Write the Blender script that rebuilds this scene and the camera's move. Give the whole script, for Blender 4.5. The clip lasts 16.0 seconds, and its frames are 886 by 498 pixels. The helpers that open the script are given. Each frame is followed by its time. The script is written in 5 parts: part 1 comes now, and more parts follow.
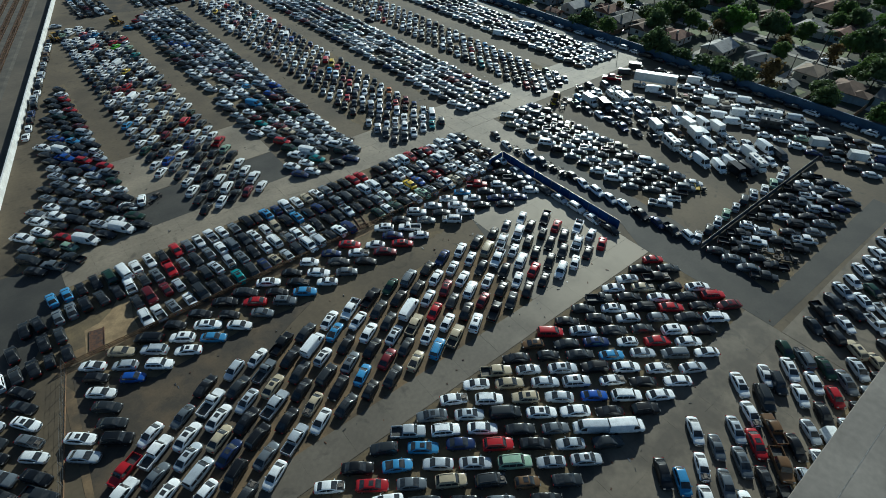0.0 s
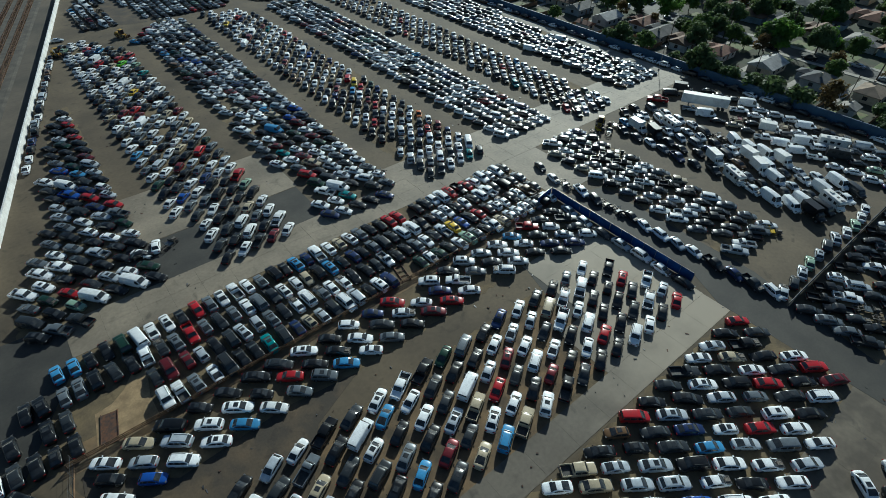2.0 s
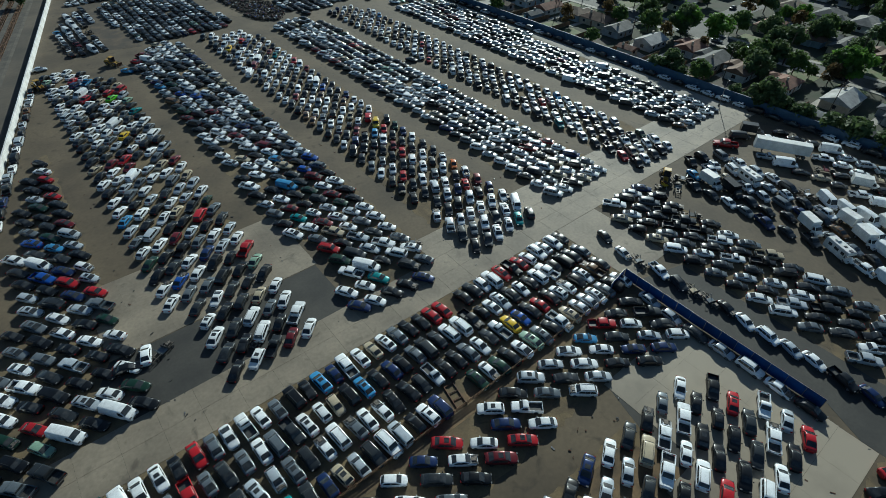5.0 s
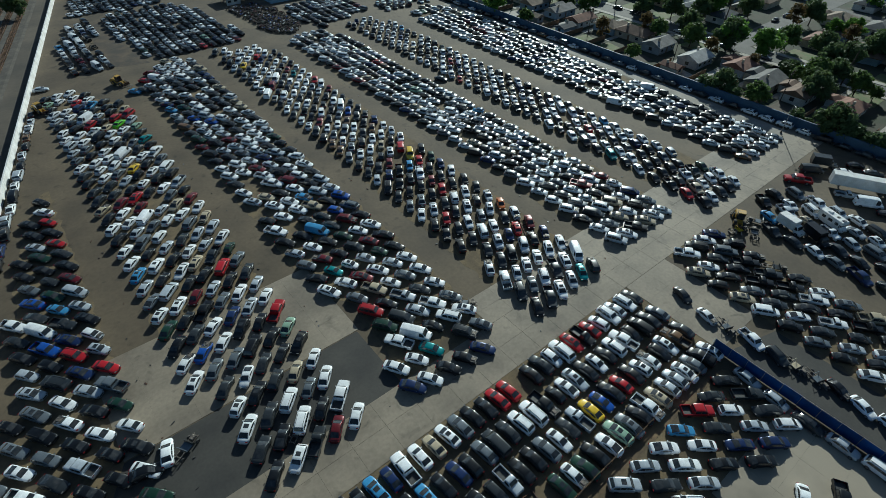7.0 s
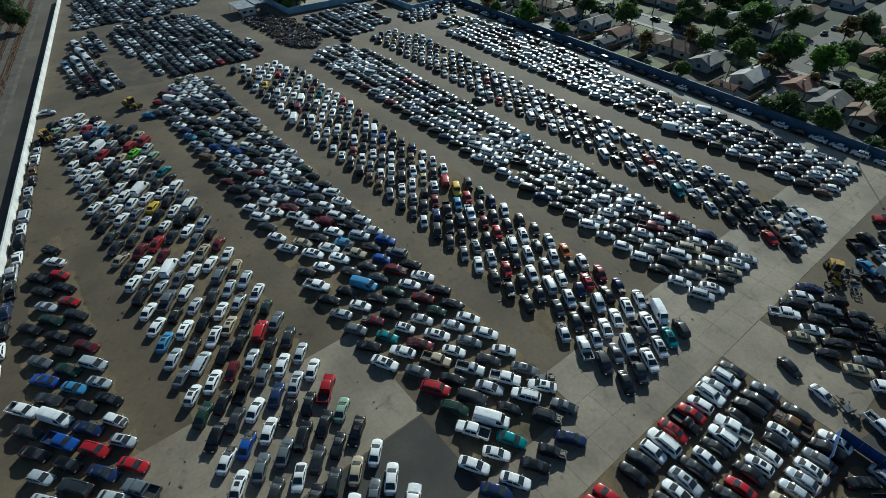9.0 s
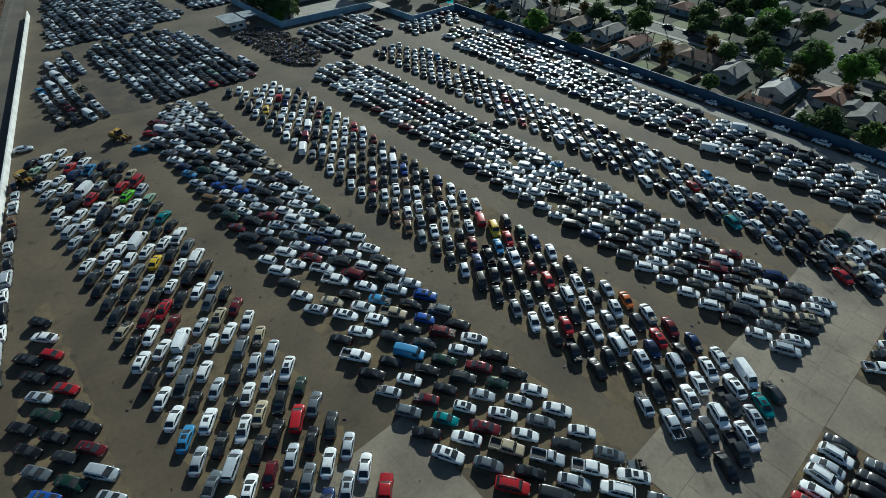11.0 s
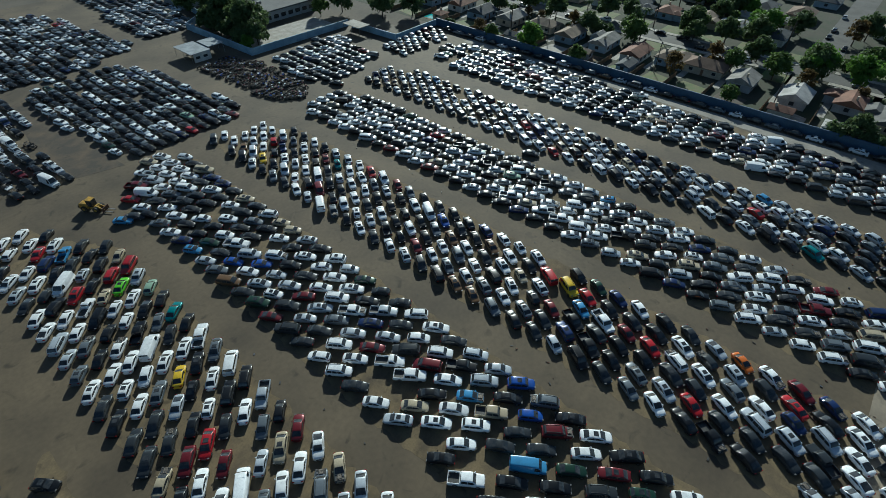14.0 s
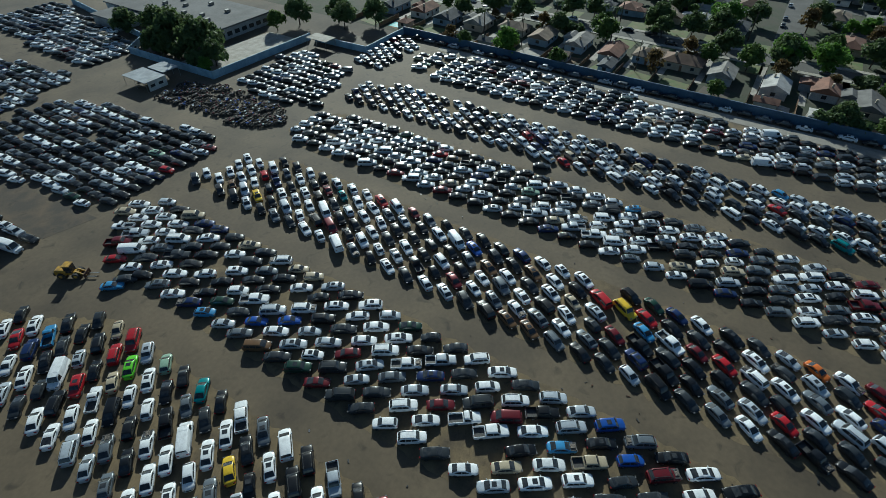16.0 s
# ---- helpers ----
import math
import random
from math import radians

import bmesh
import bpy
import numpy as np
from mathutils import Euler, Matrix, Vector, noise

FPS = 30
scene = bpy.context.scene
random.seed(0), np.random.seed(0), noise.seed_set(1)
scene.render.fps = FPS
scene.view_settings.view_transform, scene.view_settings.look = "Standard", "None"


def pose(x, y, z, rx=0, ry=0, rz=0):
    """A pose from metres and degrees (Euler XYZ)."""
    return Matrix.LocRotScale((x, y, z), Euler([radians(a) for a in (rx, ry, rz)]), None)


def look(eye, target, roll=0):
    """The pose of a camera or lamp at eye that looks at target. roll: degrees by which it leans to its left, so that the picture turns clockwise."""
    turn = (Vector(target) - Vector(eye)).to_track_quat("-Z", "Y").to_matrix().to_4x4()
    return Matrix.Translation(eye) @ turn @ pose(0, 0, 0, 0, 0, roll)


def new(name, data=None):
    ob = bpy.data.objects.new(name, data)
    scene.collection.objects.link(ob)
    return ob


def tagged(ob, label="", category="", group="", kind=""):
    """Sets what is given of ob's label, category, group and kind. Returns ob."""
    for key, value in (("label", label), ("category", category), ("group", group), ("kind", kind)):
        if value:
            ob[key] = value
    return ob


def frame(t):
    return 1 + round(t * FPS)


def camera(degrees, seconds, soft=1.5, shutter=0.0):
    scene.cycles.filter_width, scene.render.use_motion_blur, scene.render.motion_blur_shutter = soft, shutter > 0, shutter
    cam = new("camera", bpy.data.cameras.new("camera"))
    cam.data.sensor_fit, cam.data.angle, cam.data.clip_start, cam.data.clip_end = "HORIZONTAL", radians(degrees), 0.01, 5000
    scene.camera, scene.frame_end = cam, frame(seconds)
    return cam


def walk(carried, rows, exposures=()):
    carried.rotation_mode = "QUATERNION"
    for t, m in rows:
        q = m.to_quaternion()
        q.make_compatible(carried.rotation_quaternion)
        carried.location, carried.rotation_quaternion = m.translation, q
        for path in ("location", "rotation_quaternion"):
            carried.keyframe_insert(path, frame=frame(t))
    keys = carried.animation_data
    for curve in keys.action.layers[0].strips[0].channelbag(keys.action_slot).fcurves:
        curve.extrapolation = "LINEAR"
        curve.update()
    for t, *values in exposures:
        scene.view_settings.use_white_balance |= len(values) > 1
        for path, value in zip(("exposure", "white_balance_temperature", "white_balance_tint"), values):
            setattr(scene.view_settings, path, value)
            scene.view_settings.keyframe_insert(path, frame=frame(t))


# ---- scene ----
cam = camera(81.7, 16.0, 0.6)
METRES, EYE, TILT, LEAN, TURN = 170.84, 75.0, 0.0, 0.0, -38.9
ROWS = [
    (0.0, 0.0, 0.0, 0.0, 0.18, -41.32, -0.21),
    (0.5, -0.0186, 0.0242, 0.0001, 0.2, -41.31, -0.23),
    (1.0, -0.0361, 0.0488, 0.0, 0.16, -41.32, -0.23),
    (1.5, -0.0511, 0.0746, 0.0001, 0.15, -41.32, -0.23),
    (2.0, -0.0638, 0.1013, 0.0001, 0.13, -41.35, -0.22),
    (2.5, -0.0744, 0.1291, 0.0001, 0.09, -41.32, -0.23),
    (3.0, -0.0835, 0.1577, 0.0002, 0.05, -41.34, -0.21),
    (3.5, -0.0927, 0.1871, 0.0004, 0.04, -41.35, -0.22),
    (4.0, -0.1023, 0.2155, 0.0005, 0.03, -41.35, -0.2),
    (6.5, -0.1741, 0.3544, 0.0001, 0.08, -41.42, -0.27),
    (7.0, -0.1926, 0.3797, 0.0001, 0.07, -41.45, -0.3),
    (7.5, -0.2119, 0.4049, -0.0001, 0.09, -41.47, -0.31),
    (8.0, -0.2306, 0.4305, -0.0001, 0.06, -41.51, -0.34),
    (8.5, -0.2492, 0.4562, -0.0004, 0.02, -41.49, -0.39),
    (9.0, -0.2679, 0.4817, -0.0005, -0.01, -41.51, -0.4),
    (11.5, -0.3622, 0.6051, -0.0003, -3.88, -41.68, -0.39),
    (12.0, -0.3828, 0.6286, -0.0002, -4.88, -41.68, -0.36),
    (12.5, -0.4036, 0.6519, -0.0001, -6.08, -41.69, -0.36),
    (13.0, -0.4253, 0.6748, -0.0001, -7.67, -41.69, -0.37),
    (13.5, -0.4478, 0.6975, -0.0003, -8.99, -41.69, -0.33),
    (14.0, -0.4712, 0.7195, -0.0005, -10.68, -41.66, -0.3),
    (14.5, -0.4953, 0.7417, -0.0005, -12.4, -41.66, -0.29),
    (15.0, -0.5192, 0.7636, -0.0008, -14.49, -41.69, -0.23),
    (15.5, -0.5428, 0.7864, -0.0004, -16.93, -41.78, -0.23),
    (16.0, -0.5666, 0.8095, -0.0007, -19.18, -41.74, -0.22),
]
EXPOSURES = [(0.0, 0.05, 5180, -4), (9.0, 0.05, 5180, -4), (16.0, 0.15, 5180, -4)]
walk(cam, [(t, pose(0, 0, EYE, TILT, LEAN, TURN) @ pose(METRES * x, METRES * y, METRES * z, 90 + pitch, roll, yaw)) for t, x, y, z, yaw, pitch, roll in ROWS], EXPOSURES)
SUN_AZ, SUN_EL = 35.0, 25.0   # degrees from +x towards +y, and above the horizon
world = bpy.data.worlds.new("sky")
scene.world = world
world.use_nodes = True
wn = world.node_tree
sky = wn.nodes.new("ShaderNodeTexSky")
sky.sky_type, sky.sun_disc = "NISHITA", False
sky.sun_elevation, sky.sun_rotation = radians(SUN_EL), radians(90 - SUN_AZ)
wn.links.new(sky.outputs["Color"], wn.nodes["Background"].inputs["Color"])
wn.nodes["Background"].inputs["Strength"].default_value = 0.051
sun = new("sun", bpy.data.lights.new("sun", "SUN"))
sun.data.energy, sun.data.angle, sun.data.color = 5.0, radians(0.53), (1.0, 0.89, 0.71)
toward = Vector((math.cos(radians(SUN_AZ)) * math.cos(radians(SUN_EL)), math.sin(radians(SUN_AZ)) * math.cos(radians(SUN_EL)), math.sin(radians(SUN_EL))))
sun.matrix_world = look(toward * 300, (0, 0, 0))

# ---- materials ----


def material(name, base, rough=0.6, metal=0.0, second=None, scale=1.0, fine=None, bump=0.0, coat=0.0, contrast=(0.35, 0.65), vary=0.0, stains=0.0):
    """Principled surface with large stains (second colour), fine grain and relief, in metres."""
    m = bpy.data.materials.new(name)
    m.use_nodes = True
    n, l = m.node_tree.nodes, m.node_tree.links
    p = n["Principled BSDF"]
    p.inputs["Roughness"].default_value, p.inputs["Metallic"].default_value = rough, metal
    p.inputs["Coat Weight"].default_value = coat
    p.inputs["Coat Roughness"].default_value = 0.05
    geo = n.new("ShaderNodeNewGeometry")
    colour = n.new("ShaderNodeRGB")
    colour.outputs[0].default_value = (*base, 1)
    out = colour.outputs[0]
    if second:
        t = n.new("ShaderNodeTexNoise")
        t.inputs["Scale"].default_value, t.inputs["Detail"].default_value = scale, 6
        l.new(geo.outputs["Position"], t.inputs["Vector"])
        r = n.new("ShaderNodeMapRange")
        r.inputs["From Min"].default_value, r.inputs["From Max"].default_value = contrast
        l.new(t.outputs["Fac"], r.inputs["Value"])
        mix = n.new("ShaderNodeMix")
        mix.data_type = "RGBA"
        mix.inputs["B"].default_value = (*second, 1)
        l.new(r.outputs["Result"], mix.inputs["Factor"])
        l.new(out, mix.inputs["A"])
        out = mix.outputs["Result"]
    if fine:
        t2 = n.new("ShaderNodeTexNoise")
        t2.inputs["Scale"].default_value, t2.inputs["Detail"].default_value = fine, 4
        l.new(geo.outputs["Position"], t2.inputs["Vector"])
        r2 = n.new("ShaderNodeMapRange")
        r2.inputs["To Min"].default_value, r2.inputs["To Max"].default_value = 0.72, 1.25
        l.new(t2.outputs["Fac"], r2.inputs["Value"])
        mul = n.new("ShaderNodeVectorMath")
        mul.operation = "SCALE"
        l.new(out, mul.inputs[0])
        l.new(r2.outputs["Result"], mul.inputs["Scale"])
        out = mul.outputs[0]
        if bump:
            b = n.new("ShaderNodeBump")
            b.inputs["Strength"].default_value, b.inputs["Distance"].default_value = bump, 0.05
            l.new(t2.outputs["Fac"], b.inputs["Height"])
            l.new(b.outputs["Normal"], p.inputs["Normal"])
    if stains:
        t4 = n.new("ShaderNodeTexNoise")
        t4.inputs["Scale"].default_value, t4.inputs["Detail"].default_value, t4.inputs["Distortion"].default_value = stains, 5, 0.6
        l.new(geo.outputs["Position"], t4.inputs["Vector"])
        r4 = n.new("ShaderNodeMapRange")
        r4.inputs["From Min"].default_value, r4.inputs["From Max"].default_value = 0.60, 0.74
        r4.inputs["To Min"].default_value, r4.inputs["To Max"].default_value = 1.0, 0.5
        l.new(t4.outputs["Fac"], r4.inputs["Value"])
        mul = n.new("ShaderNodeVectorMath")
        mul.operation = "SCALE"
        l.new(out, mul.inputs[0])
        l.new(r4.outputs["Result"], mul.inputs["Scale"])
        out = mul.outputs[0]
    if vary:
        info = n.new("ShaderNodeObjectInfo")
        r3 = n.new("ShaderNodeMapRange")
        r3.inputs["To Min"].default_value, r3.inputs["To Max"].default_value = 1 - vary, 1 + vary
        l.new(info.outputs["Random"], r3.inputs["Value"])
        mul = n.new("ShaderNodeVectorMath")
        mul.operation = "SCALE"
        l.new(out, mul.inputs[0])
        l.new(r3.outputs["Result"], mul.inputs["Scale"])
        out = mul.outputs[0]
    l.new(out, p.inputs["Base Color"])
    return m


# white to black lean blue: a tint of reflected sky put into the paint
PAINTS = {
    "white": (0.79, 0.81, 0.82), "silver": (0.47, 0.51, 0.55), "grey": (0.14, 0.16, 0.18), "dark grey": (0.032, 0.037, 0.042),
    "black": (0.006, 0.007, 0.009), "beige": (0.42, 0.36, 0.25), "red": (0.34, 0.012, 0.018), "maroon": (0.12, 0.012, 0.018),
    "blue": (0.02, 0.075, 0.34), "light blue": (0.07, 0.24, 0.46), "navy": (0.015, 0.03, 0.10), "green": (0.016, 0.045, 0.030),
    "teal": (0.02, 0.20, 0.21), "yellow": (0.62, 0.42, 0.02), "lime": (0.16, 0.55, 0.02), "orange": (0.50, 0.13, 0.02),
    "pale green": (0.26, 0.38, 0.28), "brown": (0.13, 0.075, 0.035),
}
SHINE = 0.28
METALLIC = {"silver", "grey", "dark grey", "maroon", "navy", "green", "teal"}
PAINT = {k: material("paint_" + k.replace(" ", "_"), c, 0.30, 0.2 if k in METALLIC else 0.0,
                     tuple(0.74 * a + 0.009 for a in c), 1.3, 9.0, 0.0, 0.22, (0.45, 0.8), 0.12) for k, c in PAINTS.items()}
for m in PAINT.values():
    m.node_tree.nodes["Principled BSDF"].inputs["Specular IOR Level"].default_value = SHINE
GLASS = material("tinted_car_glass", (0.02, 0.024, 0.028), 0.06, 0.0, (0.05, 0.05, 0.05), 1.5, None, 0, 0.3)
TYRE = material("tyre_rubber", (0.018, 0.018, 0.018), 0.8, 0, (0.05, 0.045, 0.04), 4)
RIM = material("alloy_rim", (0.35, 0.35, 0.36), 0.35, 0.8, (0.15, 0.14, 0.13), 5)
TRIM = material("black_plastic", (0.02, 0.02, 0.021), 0.55, 0, (0.05, 0.05, 0.048), 3)
LAMP = material("lamp_glass", (0.14, 0.14, 0.14), 0.4, 0.0, (0.09, 0.09, 0.09), 6)
TAIL = material("tail_lamp_glass", (0.25, 0.012, 0.012), 0.2, 0, (0.15, 0.01, 0.01), 6)
ENGINE = material("bare_engine_metal", (0.05, 0.045, 0.04), 0.6, 0.4, (0.22, 0.19, 0.16), 5, 14, 0.3)
RUST = material("rusty_steel", (0.13, 0.06, 0.03), 0.8, 0.2, (0.05, 0.035, 0.03), 2, 12, 0.3)
ASPHALT = material("old_asphalt", (0.058, 0.044, 0.027), 0.85, 0, (0.120, 0.091, 0.054), 0.06, 1.2, 0.25, 0, (0.32, 0.68), 0, 0.33)
ASPHALT_NEW = material("fresh_asphalt", (0.026, 0.025, 0.023), 0.8, 0, (0.046, 0.043, 0.037), 0.16, 2.0, 0.2)
CONCRETE = material("yard_concrete", (0.248, 0.208, 0.152), 0.74, 0, (0.122, 0.102, 0.076), 0.09, 1.5, 0.15, 0, (0.38, 0.72), 0.035, 0.3)
WORN = material("worn_yard_concrete", (0.118, 0.100, 0.076), 0.72, 0, (0.075, 0.062, 0.046), 0.09, 1.5, 0.15, 0, (0.38, 0.72), 0.03, 0.3)
WORN_DULL = material("dull_yard_concrete", (0.140, 0.116, 0.084), 0.72, 0, (0.070, 0.057, 0.041), 0.17, 1.1, 0.2, 0, (0.40, 0.60), 0.05, 0.22)
TAN = material("pale_tan_dirt", (0.33, 0.235, 0.125), 0.95, 0, (0.20, 0.14, 0.075), 0.5, 3.0, 0.4)
DIRT = material("brown_dirt", (0.185, 0.125, 0.066), 0.95, 0, (0.068, 0.052, 0.034), 0.25, 2.5, 0.4)
GROUND = material("dry_ground", (0.115, 0.094, 0.07), 0.95, 0, (0.058, 0.051, 0.041), 0.05, 0.8, 0.4)
BALLAST = material("rail_ballast", (0.098, 0.086, 0.070), 0.95, 0, (0.056, 0.050, 0.042), 0.3, 3.0, 0.6)
STREET = material("street_asphalt", (0.085, 0.082, 0.078), 0.85, 0, (0.055, 0.053, 0.05), 0.15, 1.5, 0.2)
PAVING = material("pavement_concrete", (0.36, 0.34, 0.30), 0.85, 0, (0.24, 0.22, 0.19), 0.4, 2, 0.2)
WALL_WHITE = material("white_block_wall", (0.74, 0.74, 0.73), 0.8, 0, (0.55, 0.54, 0.52), 0.35, 3, 0.2)
WALL_BLUE = material("blue_painted_wall", (0.055, 0.105, 0.18), 0.7, 0, (0.04, 0.075, 0.13), 0.3, 3, 0.2)
WALL_PALE = material("pale_blue_wall", (0.30, 0.42, 0.52), 0.7, 0, (0.20, 0.30, 0.40), 0.3, 3, 0.2)
SCREEN_BLUE = material("blue_fence_screen", (0.015, 0.07, 0.27), 0.6, 0, (0.01, 0.045, 0.17), 0.5, 5, 0.3, 0, (0.35, 0.65), 0.2)
SCREEN_DARK = material("dark_fence_screen", (0.02, 0.035, 0.06), 0.7, 0, (0.035, 0.05, 0.075), 0.5, 5, 0.3, 0, (0.35, 0.65), 0.2)
STEEL = material("galvanised_steel", (0.35, 0.35, 0.34), 0.45, 0.7, (0.2, 0.19, 0.17), 2)
TIMBER = material("weathered_timber", (0.24, 0.14, 0.07), 0.85, 0, (0.11, 0.07, 0.04), 1.2, 8, 0.3, 0, (0.35, 0.65), 0.2)
ROOF_FLAT = material("flat_roof_coating", (0.225, 0.205, 0.18), 0.85, 0, (0.165, 0.15, 0.132), 0.12, 1.0, 0.15)
ROOF_GREY = material("grey_roof_felt", (0.13, 0.132, 0.135), 0.9, 0, (0.085, 0.086, 0.088), 0.12, 1.0, 0.15)
PALE_STRIP = material("pale_worn_concrete", (0.26, 0.24, 0.21), 0.85, 0, (0.15, 0.14, 0.12), 0.2, 1.5, 0.2, 0, (0.4, 0.75), 0, 0.3)
STUCCO = [material("stucco_" + k, c, 0.85, 0, tuple(0.75 * a for a in c), 0.4, 4, 0.2) for k, c in
          (("white", (0.60, 0.58, 0.54)), ("cream", (0.52, 0.44, 0.33)), ("grey", (0.34, 0.35, 0.36)), ("blue", (0.30, 0.38, 0.45)))]
SHINGLE = [material("shingle_" + k, c, 0.9, 0, tuple(0.6 * a for a in c), 0.35, 5, 0.5) for k, c in
           (("grey", (0.150, 0.146, 0.140)), ("brown", (0.19, 0.120, 0.080)), ("pale", (0.30, 0.285, 0.26)), ("slate", (0.085, 0.092, 0.102)),
            ("tan", (0.27, 0.205, 0.145)), ("clay", (0.235, 0.115, 0.075)), ("white", (0.46, 0.45, 0.43)))]
WINDOW = material("house_window_glass", (0.03, 0.035, 0.04), 0.05)
DOOR = material("painted_door", (0.20, 0.11, 0.06), 0.5, 0, (0.12, 0.07, 0.04), 2)
BARK = material("bark", (0.09, 0.065, 0.045), 0.9, 0, (0.05, 0.04, 0.03), 3, 12, 0.5)
GRASS = material("lawn", (0.085, 0.13, 0.035), 0.9, 0, (0.14, 0.13, 0.06), 0.3, 4, 0.4)
BOX_WHITE = material("white_panel", (0.74, 0.74, 0.72), 0.45, 0, (0.55, 0.54, 0.50), 0.6, 5, 0.0, 0.2, (0.4, 0.75), 0.08)
SHEET_GREY = material("weathered_roof_sheet", (0.30, 0.33, 0.36), 0.6, 0, (0.19, 0.21, 0.23), 0.5, 4, 0.1)
LOADER = material("loader_yellow", (0.52, 0.30, 0.02), 0.5, 0, (0.25, 0.15, 0.03), 1.5, 6)
SOIL = material("garden_soil", (0.050, 0.045, 0.030), 0.95, 0, (0.026, 0.040, 0.016), 0.12, 1.5, 0.5)
OILY = material("oil_soaked_dirt", (0.045, 0.036, 0.026), 0.85, 0, (0.105, 0.074, 0.042), 0.2, 2.5, 0.35, 0, (0.42, 0.72), 0, 0.4)
DUST = material("tan_dust", (0.155, 0.116, 0.062), 0.95, 0, (0.078, 0.060, 0.038), 0.28, 3.0, 0.4, 0, (0.40, 0.68), 0, 0.5)
POOL = material("pool_water", (0.03, 0.32, 0.33), 0.08, 0, (0.05, 0.4, 0.4), 0.6)


def leaf_material(name, base, second):
    m = material(name, base, 0.6, 0, second, 0.35, 3.0)
    n, l = m.node_tree.nodes, m.node_tree.links
    p = n["Principled BSDF"]
    p.inputs["Specular IOR Level"].default_value = 0.15
    glow = n.new("ShaderNodeBsdfTranslucent")
    l.new(p.inputs["Base Color"].links[0].from_socket, glow.inputs["Color"])
    both = n.new("ShaderNodeMixShader")
    both.inputs[0].default_value = 0.45
    l.new(p.outputs[0], both.inputs[1])
    l.new(glow.outputs[0], both.inputs[2])
    l.new(both.outputs[0], n["Material Output"].inputs["Surface"])
    return m


LEAVES = [leaf_material("leaves_mid", (0.120, 0.180, 0.045), (0.080, 0.125, 0.036)),
          leaf_material("leaves_dark", (0.078, 0.118, 0.048), (0.110, 0.150, 0.055)),
          leaf_material("leaves_bright", (0.140, 0.250, 0.040), (0.090, 0.170, 0.030)),
          leaf_material("leaves_dry", (0.150, 0.105, 0.045), (0.090, 0.070, 0.030))]



def glare_east(m, colour, x0, x1):
    """A second colour that comes through in patches towards the east of the yard, standing in for sun glare."""
    n, l = m.node_tree.nodes, m.node_tree.links
    p = n["Principled BSDF"]
    geo, cut, noise, mix = n.new("ShaderNodeNewGeometry"), n.new("ShaderNodeSeparateXYZ"), n.new("ShaderNodeTexNoise"), n.new("ShaderNodeMix")
    noise.inputs["Scale"].default_value, noise.inputs["Detail"].default_value = 0.14, 7
    l.new(geo.outputs["Position"], cut.inputs[0])
    l.new(geo.outputs["Position"], noise.inputs["Vector"])
    add, ramp = n.new("ShaderNodeMath"), n.new("ShaderNodeMapRange")
    add.operation = "MULTIPLY_ADD"
    add.inputs[1].default_value = 46.0
    l.new(noise.outputs["Fac"], add.inputs[0])
    l.new(cut.outputs["X"], add.inputs[2])
    ramp.inputs["From Min"].default_value, ramp.inputs["From Max"].default_value = x0 + 23, x1 + 23
    l.new(add.outputs[0], ramp.inputs["Value"])
    mix.data_type = "RGBA"
    mix.inputs["B"].default_value = (*colour, 1)
    l.new(p.inputs["Base Color"].links[0].from_socket, mix.inputs["A"])
    l.new(ramp.outputs["Result"], mix.inputs["Factor"])
    l.new(mix.outputs["Result"], p.inputs["Base Color"])


# pale sun glare painted into the worn concrete towards the yard corner
glare_east(WORN, (0.30, 0.258, 0.195), 46, 80)

# ---- building helpers ----


